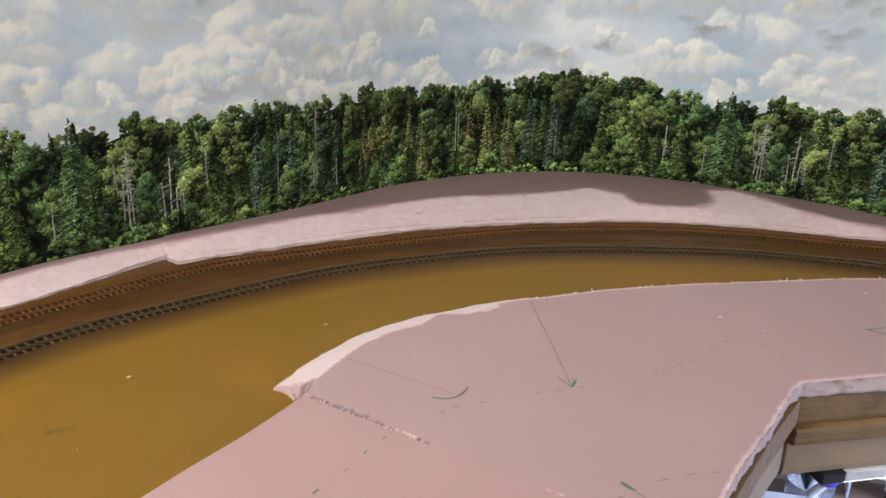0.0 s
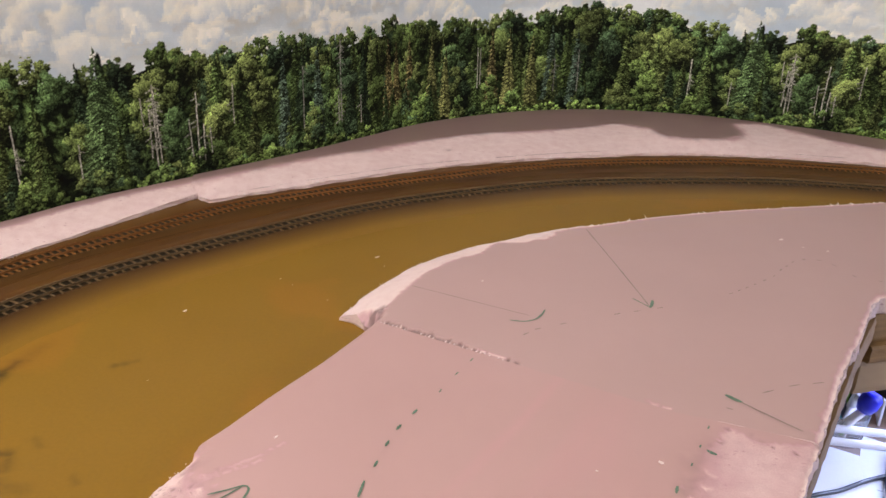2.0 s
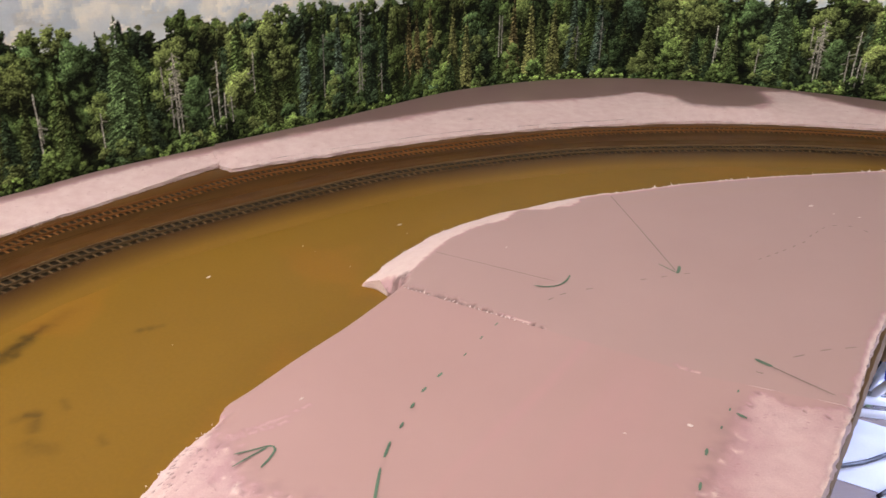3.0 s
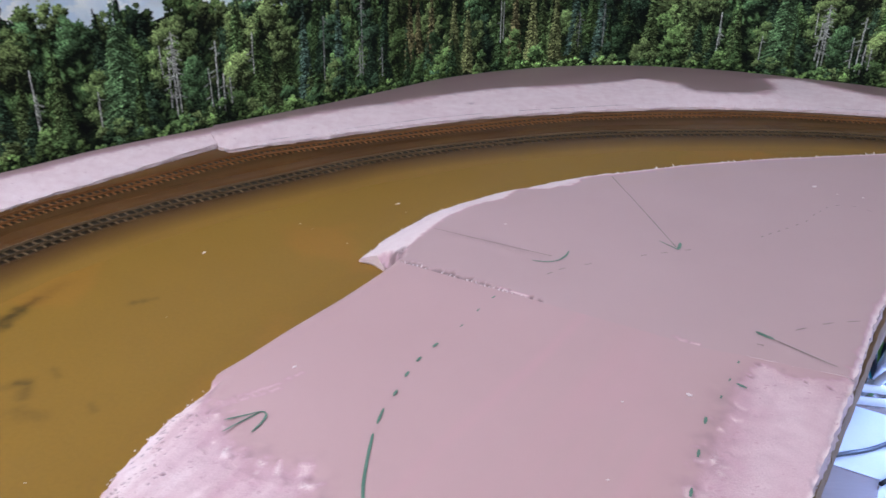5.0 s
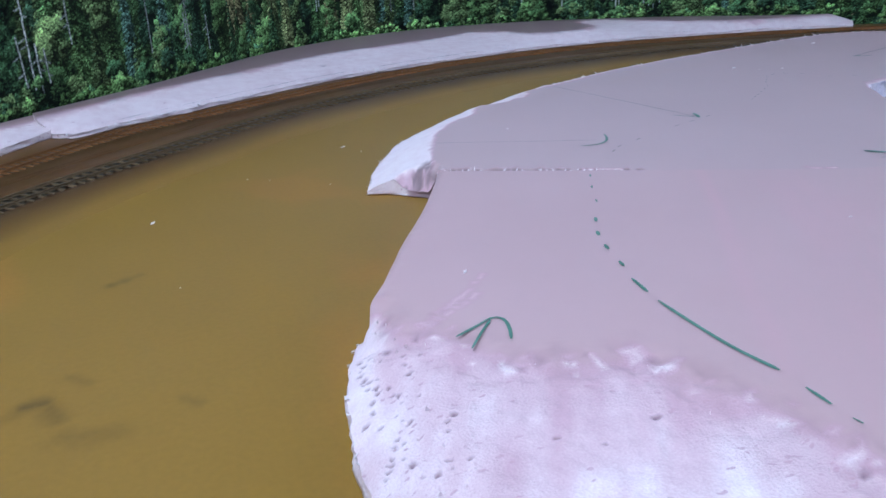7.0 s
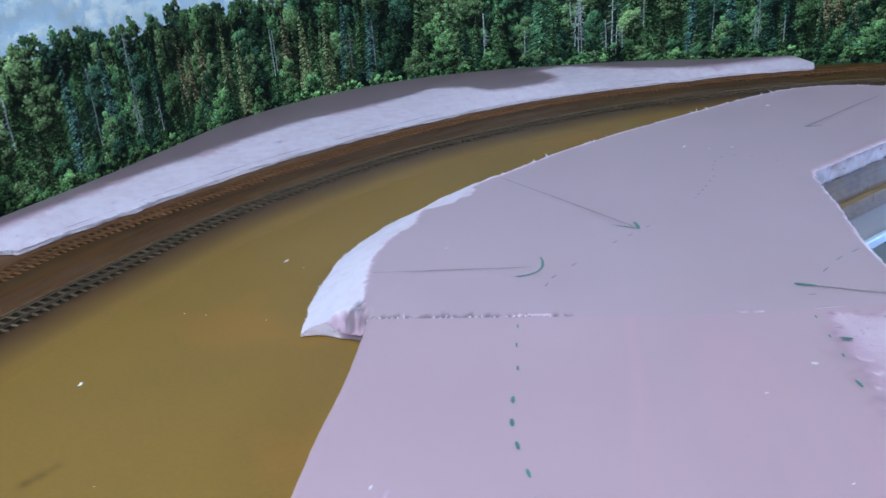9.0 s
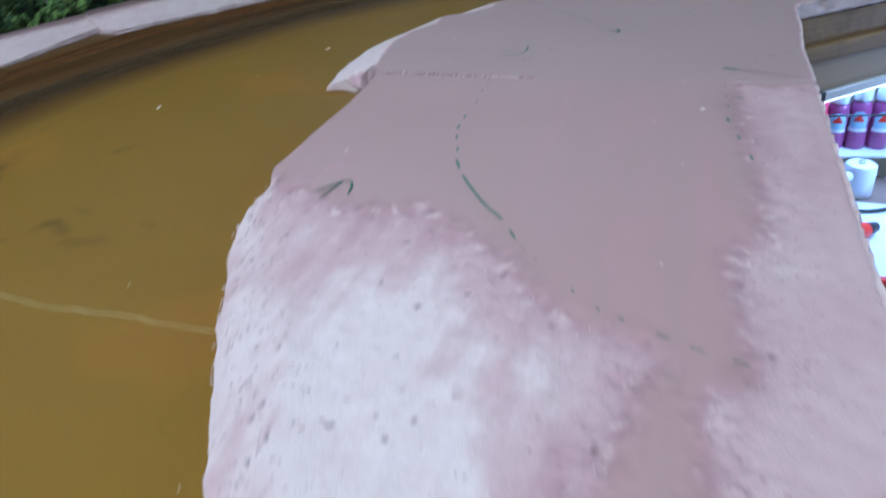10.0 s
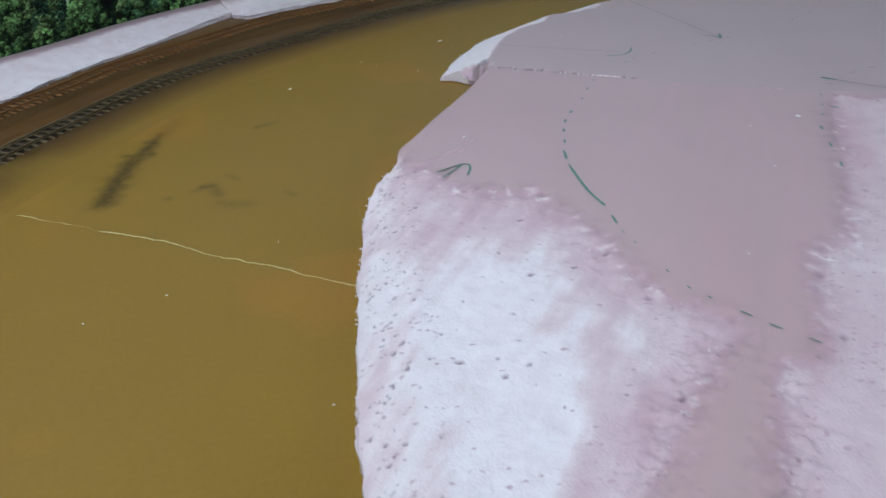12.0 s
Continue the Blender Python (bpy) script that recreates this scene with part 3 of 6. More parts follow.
def paint_forest():
    """One repeat of the printed woods: rgb and cover, on square cells, from the foot upwards."""
    pad = 70
    nx, nz = TILE + 2 * pad, int(TREE_TOP / CELL)
    x = (np.arange(nx) - pad) * CELL
    z = np.arange(nz) * CELL
    X, Z = np.meshgrid(x, z)
    img, cover = np.zeros((nz, nx, 3)), np.zeros((nz, nx))
    origin = 1.646
    knots_s = np.array((1.646, 1.725, 1.766, 1.799, 1.871, 1.966, 2.034, 2.076, 2.144, 2.219, 2.318, 2.389, 2.504, 2.641, 2.694, 2.783, 2.842)) - origin
    knots_z = np.array((0.186, 0.180, 0.183, 0.192, 0.182, 0.190, 0.193, 0.180, 0.196, 0.201, 0.189, 0.195, 0.203, 0.217, 0.212, 0.201, 0.187))
    crown = lambda q: np.interp(np.asarray(q) % PERIOD, knots_s, knots_z)
    wrap = lambda size, seed, flat=1.0, octaves=3: cloudy(np.cos(X * 2 * math.pi / PERIOD) * PERIOD / 6.2832 + Z * flat, np.sin(X * 2 * math.pi / PERIOD) * PERIOD / 6.2832 + Z * flat * 0.37, size, seed, octaves)

    def dab(cx, cz, rx, rz, colour, alpha, hard=2.0, solidity=1.0):
        i0, i1 = max(0, int((cx - rx) / CELL) + pad), min(nx, int((cx + rx) / CELL) + pad + 2)
        j0, j1 = max(0, int((cz - rz) / CELL)), min(nz, int((cz + rz) / CELL) + 2)
        if i1 <= i0 or j1 <= j0:
            return
        u = ((x[i0:i1] - cx) / rx)[None, :] ** 2 + ((z[j0:j1] - cz) / rz)[:, None] ** 2
        w = np.clip((1 - u) * hard, 0, 1) * alpha
        img[j0:j1, i0:i1] += (colour - img[j0:j1, i0:i1]) * w[..., None]
        cover[j0:j1, i0:i1] += (1 - cover[j0:j1, i0:i1]) * np.minimum(1, 1.4 * w) * solidity

    solid = Z < crown(X) - 0.020
    cover[solid] = 1.0
    depth = np.clip((wrap(0.007, 90) - 0.36) * 3.6, 0.10, 1.8) * np.clip(wrap(0.05, 95, 0.5) * 2.4 - 0.55, 0.22, 1.3)
    img[:] = np.array((0.050, 0.086, 0.027)) * depth[..., None]

    greens = 0.80 * np.array(((0.150, 0.245, 0.072), (0.195, 0.300, 0.084), (0.115, 0.205, 0.075), (0.235, 0.330, 0.100), (0.090, 0.160, 0.075), (0.205, 0.270, 0.085)))

    def leafy(rng, cx, cz, w, h, tone, clumps):
        """A broad crown of clumps, each a cluster of leaf flecks over its own shade."""
        dab(cx + 0.2 * w, cz - 0.45 * h, w * 1.05, h * 1.05, tone * 0.05, 0.6, 1.1, 0.0)
        for c in range(clumps):
            a, q = rng.uniform(0, 2 * math.pi), rng.rand() ** 0.5
            u, v = 0.85 * q * math.cos(a), 0.9 * q * math.sin(a)
            r = max(0.0022, min(w, h) * rng.uniform(0.20, 0.42))
            shine = 0.34 + 0.50 * v - 0.25 * u + rng.uniform(-0.25, 0.35)
            x0, z0 = cx + u * w, cz + v * h
            dab(x0 + 0.25 * r, z0 - 0.5 * r, r * 1.05, r * 0.9, tone * 0.08, 0.55, 1.4, 0.6)
            for f in range(int(7 + 1.5e6 * r * r)):
                e, t = rng.normal(0, 0.48), rng.normal(0, 0.42)
                lit = shine + 0.50 * t - 0.22 * e + rng.uniform(-0.30, 0.45)
                k = rng.uniform(0.0008, 0.0016)
                dab(x0 + e * r, z0 + t * r, k * rng.uniform(0.9, 1.7), k, tone * max(0.05, lit), 0.9, 3.0)

    def fir(rng, cx, base, top, w, tone):
        """A spire of drooping boughs, each lit along its upper edge and black beneath."""
        h = top - base
        for t in np.linspace(0, 0.92, 14):
            dab(cx + 0.15 * w, base + t * h, w * (1 - t) * 0.95 + 0.001, h * 0.06, tone * 0.07, 0.9, 1.5)
        for k in range(int(26 + 150 * h * w / 0.0014)):
            t = 1 - rng.rand() ** 0.6
            sgn, half = rng.choice((-1, 1)), (w * (1 - t) ** 0.9 + 0.0008) * rng.uniform(0.6, 1.2)
            zz, droop = base + t * h, rng.uniform(0.15, 0.75)
            gain = rng.uniform(0.20, 1.15) * (1.1 if sgn < 0 else 0.70)
            start = rng.uniform(0, 0.5)
            for e in np.arange(start, 1.0, 0.0012 / half):
                px, pz = cx + sgn * e * half, zz - droop * half * e ** 1.4 + rng.normal(0, 0.0006)
                if k % 2:
                    dab(px, pz - 0.0016, 0.0014, 0.0009, tone * 0.10, 0.6, 2.5)
                dab(px, pz, rng.uniform(0.0008, 0.0016), rng.uniform(0.0007, 0.0012), tone * gain * rng.uniform(0.3, 1.6), 0.9, 3.0)
        dab(cx, top - 0.002, 0.0010, 0.0045, tone * 0.5, 0.9, 3.0)

    def snag(rng, cx, z0, z1, grey, lean, twigs):
        """A bare dead trunk with short broken boughs."""
        tone = 0.82 * np.array((grey, grey * 0.97, grey * 0.86))
        for zz in np.arange(z0, z1, 0.0010):
            if rng.rand() < 0.9:
                dab(cx + lean * (zz - z0), zz, 0.00105, 0.0013, tone * rng.uniform(0.75, 1.35), 0.9, 3.0)
        for k in range(twigs):
            zz, sgn, run = rng.uniform(z0 + 0.2 * (z1 - z0), z1), rng.choice((-1, 1)), rng.uniform(0.003, 0.010)
            for e in np.arange(0, run, 0.0010):
                dab(cx + lean * (zz - z0) + sgn * e, zz - 0.45 * e + rng.normal(0, 0.0003), 0.0009, 0.0009, tone * rng.uniform(0.55, 1.0), 0.75, 3.0)

    def at(cx, reach):
        """The place, and its twin across the tile's seam."""
        return [q for q in (cx - PERIOD, cx, cx + PERIOD) if -reach < q < PERIOD + reach]

    # rows of trees from the far ridge to the near edge
    draw = np.random.RandomState(12)
    plan = [(row, draw.uniform(0, PERIOD), draw.uniform(low, high), draw.rand(), draw.randint(0, 6), draw.randint(1 << 30)) for row, (low, high, count) in enumerate(((0.93, 1.03, 190), (0.76, 0.98, 86), (0.52, 0.88, 58), (0.34, 0.64, 44), (0.12, 0.32, 70))) for k in range(count)]
    kinds = {"fir": (0.13, 0.22, 0.085), "dark": (0.105, 0.165, 0.115), "rust": (0.25, 0.21, 0.085), "gold": (0.27, 0.29, 0.10)}
    special = [(1.725, 0.199, 0.025, 0.036, "fir"), (1.986, 0.184, 0.020, 0.014, "dark"), (2.049, 0.182, 0.020, 0.014, "dark"), (2.20, 0.172, 0.03, 0.015, "rust"), (2.219, 0.166, 0.05, 0.013, "rust"), (2.25, 0.167, 0.05, 0.014, "rust"), (2.30, 0.168, 0.04, 0.014, "gold"), (2.33, 0.15, 0.03, 0.014, "gold"), (2.43, 0.17, 0.05, 0.014, "rust"), (2.466, 0.174, 0.04, 0.015, "gold"), (2.513, 0.162, 0.04, 0.014, "gold"), (2.551, 0.178, 0.05, 0.016, "dark"), (2.601, 0.172, 0.04, 0.015, "dark")]
    snags = ((2.400, 0.075, 0.146, 0.30, 0.0, 2), (2.406, 0.08, 0.144, 0.26, 0.0, 2), (1.775, 0.10, 0.135, 0.25, -0.02, 1), (1.847, 0.045, 0.133, 0.34, 0.03, 4), (1.838, 0.05, 0.10, 0.26, -0.03, 2), (1.903, 0.085, 0.138, 0.27, 0.02, 2), (2.137, 0.05, 0.093, 0.3, 0.0, 2), (2.089, 0.035, 0.10, 0.26, 0.01, 14), (2.095, 0.05, 0.125, 0.22, 0.0, 16), (2.813, 0.056, 0.126, 0.36, 0.01, 1), (2.816, 0.07, 0.10, 0.22, 0.0, 1), (1.788, 0.045, 0.150, 0.27, 0.03, 26), (1.794, 0.05, 0.14, 0.26, -0.02, 22), (1.782, 0.055, 0.12, 0.24, 0.03, 10), (1.866, 0.05, 0.085, 0.24, 0.0, 3), (1.855, 0.04, 0.09, 0.26, 0.04, 5), (2.56, 0.06, 0.12, 0.17, 0.0, 12), (2.095, 0.13, 0.180, 0.19, 0.02, 12), (2.606, 0.06, 0.135, 0.16, 0.0, 6), (1.69, 0.03, 0.09, 0.26, 0.03, 1), (2.02, 0.06, 0.15, 0.16, 0.02, 2))
    for row in range(5):
        for r, off, frac, kind, tone, seed in plan:
            if r != row:
                continue
            for cx in at(off, 0.035):
                rng = np.random.RandomState(seed)
                top = float(crown(off)) * frac
                colour = greens[tone] * rng.uniform(0.50, 1.12) * (0.80 if row == 0 else 1.0)
                if kind < 0.54 and row in (1, 2, 3):
                    fir(rng, cx, max(0.005, top - rng.uniform(0.08, 0.14)), top + 0.006, rng.uniform(0.012, 0.024), colour * 0.85)
                elif row in (0, 4):
                    w, h = rng.uniform(0.008, 0.016), rng.uniform(0.010, 0.020)
                    leafy(rng, cx, top - 0.8 * h, w, h, colour, 13)
                else:
                    w, h = rng.uniform(0.014, 0.026), rng.uniform(0.024, 0.050)
                    leafy(rng, cx, top - h, w, h, colour, int(12 + 18000 * w * h))
        if row == 2:
            for n, (cs, top, base, w, kind) in enumerate(special):
                for cx in at(cs - origin, 0.04):
                    fir(np.random.RandomState(900 + n), cx, base, top, w, np.array(kinds[kind]))
        if row == 3:
            for n, (cs, z0, z1, grey, lean, twigs) in enumerate(snags):
                for cx in at(cs - origin, 0.02):
                    snag(np.random.RandomState(700 + n), cx, z0, z1, grey, lean, twigs)
    # sunlit shrubs along the foot
    draw = np.random.RandomState(21)
    for k in range(150):
        off, cz, w, h, seed, lucky = draw.uniform(0, PERIOD), draw.uniform(0.016, 0.034), draw.uniform(0.006, 0.014), draw.uniform(0.004, 0.009), draw.randint(1 << 30), draw.rand() < 0.2
        bright = 0.55 + 0.55 * lucky + 1.25 * math.exp(-((off + origin - 2.58) / 0.12) ** 2)
        for cx in at(off, 0.02):
            leafy(np.random.RandomState(seed), cx, cz, w, h, np.array((0.20, 0.31, 0.080)) * bright, 5)
    img *= np.exp(1.1 * (wrap(0.004, 190) - 0.5) + 1.3 * (wrap(0.045, 195, 0.6, 2) - 0.5))[..., None]
    img *= np.clip((img.mean(-1) / 0.085) ** 0.32, 0.25, 1.2)[..., None]
    return img[:, pad:pad + TILE], cover[:, pad:pad + TILE]


def sheet_grid(s, z, line, run):
    """Vertices and quads of a patch of the curved sheet."""
    v = np.empty((len(z), len(s), 3))
    v[..., 0], v[..., 1], v[..., 2] = np.interp(s, run, line[:, 0])[None], np.interp(s, run, line[:, 1])[None], z[:, None]
    i = np.arange(len(z) * len(s)).reshape(len(z), len(s))
    return v.reshape(-1, 3), np.stack((i[:-1, :-1], i[:-1, 1:], i[1:, 1:], i[1:, :-1]), -1).reshape(-1, 4)


def build_backdrop():
    line = BACK
    run = np.r_[0, np.cumsum(np.hypot(*np.diff(line, axis=0).T))]
    ss, sz, sky = paint_sky(float(run[-1]))
    tile, cover = paint_forest()
    cols = np.arange(int(1.25 / CELL), int(3.75 / CELL)) * CELL
    k = np.round((cols - 1.646) / CELL).astype(int) % TILE
    rows = np.arange(tile.shape[0]) * CELL
    hi, si = np.clip(np.searchsorted(sz, rows), 0, len(sz) - 1), np.clip(np.round(cols / 0.0026).astype(int), 0, len(ss) - 1)
    w = np.clip(cover[:, k], 0, 1)[..., None]
    low = tile[:, k] * w + sky[hi][:, si] * (1 - w)
    upper, keep = sz > rows[-1] + 0.0005, (ss >= cols[0]) & (ss <= cols[-1])
    uz, us = np.r_[rows[-1], sz[upper]], ss[keep]
    high = sky[np.r_[hi[-1], np.where(upper)[0]]][:, keep]
    v0, q0 = sheet_grid(cols, rows, line, run)
    v1, q1 = sheet_grid(us, uz, line, run)
    v, quads = np.r_[v0, v1], np.r_[q0, q1 + len(v0)]
    rgb = np.r_[low.reshape(-1, 3), high.reshape(-1, 3)]
    me = bpy.data.meshes.new("backdrop")
    me.vertices.add(len(v))
    me.vertices.foreach_set("co", v.ravel())
    me.loops.add(quads.size)
    me.loops.foreach_set("vertex_index", quads.ravel().astype(np.int32))
    me.polygons.add(len(quads))
    me.polygons.foreach_set("loop_start", np.arange(0, quads.size, 4, dtype=np.int32))
    me.polygons.foreach_set("loop_total", np.full(len(quads), 4, np.int32))
    me.polygons.foreach_set("use_smooth", np.ones(len(quads), bool))
    me.update(calc_edges=True)
    layer = me.attributes.new("print", "FLOAT_COLOR", "POINT")
    layer.data.foreach_set("color", np.c_[np.clip(rgb, 0, 1), np.ones(len(rgb))].astype(np.float32).ravel())
    me.attributes.new("leafage", "FLOAT", "POINT").data.foreach_set("value", np.r_[w.ravel(), np.zeros(len(v1))].astype(np.float32))
    me.materials.append(PRINT)
    sheet = tagged(new("backdrop", me), "curved paper backdrop printed with mixed forest under cumulus clouds", "backdrop", kind="structure")
    # hardboard behind the paper, all along the wall
    n = sides(line)
    back = line + n * 0.006
    front = line + n * 0.002
    m = len(line)
    verts = [(q[0], q[1], h) for q in np.r_[front, back] for h in (-0.02, 0.81)]
    faces = []
    for j in range(m - 1):
        a, b, c, d = 2 * j, 2 * j + 2, 2 * (m + j), 2 * (m + j) + 2
        faces += [(a, b, b + 1, a + 1), (c, c + 1, d + 1, d), (a + 1, b + 1, d + 1, c + 1), (a, c, d, b)]
    raw("backing_board", verts, faces, WALLPAINT, sheet)
    return sheet


build_backdrop()


# ---- painted baseboard ----
def overspray(p):
    near, far = gap_to(p, INNER[::6]), gap_to(p, OUTER[::6])
    w = np.clip(1.25 - near / 0.050, 0, 1)
    w = np.maximum(w, np.clip(1.6 - far / 0.075, 0, 0.9))
    w = np.clip(w * (0.85 + 0.3 * cloudy(p[:, 0], p[:, 1], 0.08, 31, 3)), 0, 1)
    return w * np.clip(gap_to(p, np.array([(-0.52, 0.50), (-0.50, 0.515), (-0.478, 0.528)])) / 0.014 - 0.4, 0.15, 1)


def build_board():
    right = [(1.9, 0.3), (1.75, 0.12), (1.02, 0.862), (0.459, 0.728), (0.330, 0.695), (0.13, 0.40), (-0.025, 0.16), (-0.62, -0.745), (-1.25, -0.95), (-1.6, -0.36)]
    outline = np.r_[BACK[::3][:-1], dense(right, 0.02)[:-1]]
    close = np.stack(np.meshgrid(np.arange(-0.445, -0.25, 0.0021), np.arange(0.40, 0.62, 0.0021)), -1).reshape(-1, 2)
    v2, faces, n = mesh_plate(outline, 0.0052, (-0.72, -0.15, 1.0, 1.5), close + (np.random.RandomState(7).rand(*close.shape) - 0.5) * 0.001)
    p = v2[:, :2]
    spray = overspray(p)
    smudge_shade = np.zeros(len(p))
    for line, wide, depth in ((((-0.423, 0.443), (-0.421, 0.484), (-0.416, 0.525)), 0.010, 1.0), (((-0.414, 0.530), (-0.409, 0.552), (-0.405, 0.575)), 0.0075, 1.0), (((-0.405, 0.575), (-0.397, 0.600)), 0.009, 0.35), (((-0.425, 0.530), (-0.406, 0.5285)), 0.005, 1.0),
                              (((-0.357, 0.4555), (-0.350, 0.4555)), 0.0045, 0.75), (((-0.350, 0.455), (-0.344, 0.439)), 0.0055, 0.45), (((-0.340, 0.425), (-0.323, 0.4195)), 0.0075, 0.32), (((-0.362, 0.449), (-0.355, 0.454)), 0.005, 0.3), (((-0.341, 0.473), (-0.333, 0.464)), 0.003, 0.28),
                              (((-0.325, 0.572), (-0.318, 0.5745)), 0.0045, 0.55), (((-0.318, 0.5745), (-0.309, 0.580)), 0.003, 0.35), (((-0.297, 0.434), (-0.291, 0.427)), 0.003, 0.3), (((-0.380, 0.441), (-0.378, 0.440)), 0.004, 0.3), (((0.47, 0.985), (0.54, 0.99)), 0.02, 0.75)):
        g = gap_to(p, dense(line, 0.004))
        edge = wide * (0.35 + 1.0 * cloudy(p[:, 0], p[:, 1], 0.009, 33, 3))
        smudge_shade = np.maximum(smudge_shade, 0.66 * depth * np.exp(-(g / edge) ** 2) * (0.6 + 0.8 * cloudy(p[:, 0], p[:, 1], 0.0035, 36, 2)))
    rust = np.clip((cloudy(p[:, 0], p[:, 1], 0.10, 35, 3) - 0.60) * 3, 0, 0.3)
    v = np.c_[p, np.zeros(len(p))]
    v, faces = skirt(v, faces, n, -0.012)
    pad = np.zeros(len(v) - len(p))
    ob = raw("table_top", v, faces, BROWN, layers={"spray": np.r_[np.clip(spray, 0, 1), pad], "smudge_shade": np.r_[np.clip(smudge_shade, 0, 1), pad], "rust": np.r_[rust, pad]})
    tagged(ob, "plywood layout top painted glossy ochre brown, with dark smudges", "layout board", kind="structure")
    # split in the paint, bare wood showing
    crack = np.array([(-0.478, 0.435), (-0.462, 0.4265), (-0.436, 0.411), (-0.410, 0.396), (-0.381, 0.380), (-0.363, 0.3685), (-0.335, 0.348), (-0.309, 0.334), (-0.286, 0.3175), (-0.262, 0.302), (-0.243, 0.290)])
    line = ragged(spline(crack, 0.003), 0.0022, 44, 0.012)
    width = 0.0001 + 0.0007 * cloudy(line[:, 0], line[:, 1], 0.02, 45, 2)
    width[(line[:, 0] > -0.437) & (line[:, 0] < -0.415)] = 0.00008
    nrm = sides(line)
    vv = np.r_[np.c_[line + nrm * width[:, None], np.full(len(line), 0.0004)], np.c_[line - nrm * width[:, None], np.full(len(line), 0.0004)]]
    m = len(line)
    raw("crack", vv, [(k, k + 1, m + k + 1, m + k) for k in range(m - 1)], CREAM, ob)
    return ob


build_board()


# ---- wooden frame along the open edge ----
def build_frame():
    owner = thing("bench_frame", "rough plywood and planed pine framing under the layout edge", "bench frame")
    run = np.r_[RIM[:1], RIM[3:4], RIM[5:6], RIM[8:9], RIM[10:], [ELBOW, (1.02, 0.84)]]

    def offset_run(d):
        out = []
        for i, p in enumerate(run):
            a = run[i] - run[i - 1] if i else run[1] - run[0]
            b = run[i + 1] - run[i] if i < len(run) - 1 else a
            na, nb = (np.array((q[1], -q[0])) / np.hypot(*q) for q in (a, b))
            bis = na + nb
            out.append(p + bis / (bis @ na) * d if abs(bis @ na) > 1e-6 else p + na * d)
        return np.array(out)

    for name, d, thick, z1, z0, mat, rough in (("plywood_edge", -0.003, 0.016, 0.0042, -0.026, PLY, 0.0008), ("batten", 0.004, 0.02, -0.0265, -0.045, PLY, 0.0006), ("fascia_board", -0.002, 0.019, -0.0455, -0.083, PINE, 0.0002)):
        for i in range(len(run) - 1):
            back = {"plywood_edge": -0.0045, "batten": 0.008, "fascia_board": 0.003}[name] if i < len(run) - 3 else 0.0
            f, b = offset_run(d - back), offset_run(d - back - thick)
            k = max(6, int(np.hypot(*(f[i + 1] - f[i])) / 0.008))
            rows = 6
            verts, faces = [], []
            for j in range(k + 1):
                u = j / k
                pf, pb = f[i] + (f[i + 1] - f[i]) * u, b[i] + (b[i + 1] - b[i]) * u
                nrm = (pf - pb) / np.hypot(*(pf - pb))
                for r in range(rows + 1):
                    zz = z1 + (z0 - z1) * r / rows
                    w = rough * (cloudy(u * 0.6 + i, zz * 4, 0.02, 51, 3) - 0.5) * 2 - (0.0012 if r in (0, rows) else 0)
                    verts.append((*(pf + nrm * w), zz))
                verts += [(*pb, z0), (*pb, z1)]
            row = rows + 3
            for j in range(k):
                for r in range(row):
                    a, c = j * row + r, j * row + (r + 1) % row
                    faces.append((a, a + row, c + row, c))
            faces += [list(range(row)), [k * row + r for r in range(row)][::-1]]
            raw(name, verts, faces, mat, owner)
    for x, y in ((-0.50, -0.45), (0.30, 0.85), (1.0, 0.98), (-0.70, 0.55)):
        part("leg", box(bmesh.new(), x - 0.03, y - 0.03, -1.15, x + 0.03, y + 0.03, -0.0125, 0.003), PINE, owner)
    return owner


build_frame()


# ---- foam sheets ----
def foam_plate(name, outline, bottom, height, layers, label, step=0.0034, zone=None, category="foam board", torn=None, extra=None, side=None, darkened=None, tatter=0.0020, mat=None, blush=None):
    v2, faces, n = mesh_plate(outline, step, zone, extra)
    p = v2[:, :2]
    rasp, pits = layers(p)
    z = height(p, rasp, pits)
    low = np.full(n, bottom)
    open_edge = gap_to(p[:n], np.r_[RIM, [ELBOW, (1.02, 0.84)]]) < 0.006
    low[open_edge] = np.maximum(low[open_edge], 0.0072)
    v, faces = skirt(np.c_[p, z], faces, n, low, 6, np.where(open_edge, 0.0026, tatter), len(p) % 50)
    k = len(v) - len(p)
    q = v[len(p):]
    crumbled = np.clip(2.4 * cloudy(q[:, 0] + q[:, 1], q[:, 2] * 2 + q[:, 1] * 0.3, 0.006, 97, 3) - 1.7, 0, 0.8)
    crumbled[np.tile(open_edge, 7)] *= 0.45
    zero = np.zeros(k)
    cut, shade_mix = zero + 0.97, zero
    # Walls along the seam and tip take a dark colour for their shade.
    if side:
        w = side(q[:, :2])
        shade_mix = 0.85 * w
        crumbled, cut = np.maximum(crumbled, w), cut * (1 - w)
    ob = raw(name, v, faces, mat or FOAM, layers={"blush": np.r_[blush(p) if blush else p[:, 0] * 0, zero], "darkened": np.r_[darkened(p) if darkened else p[:, 0] * 0, shade_mix], "rasped": np.r_[rasp, cut], "pitted": np.r_[pits * 0.9, crumbled], "torn": np.r_[torn(p) if torn else np.full(len(p), 0.3), zero + 0.25]}, smooth=True)
    return tagged(ob, label, category)


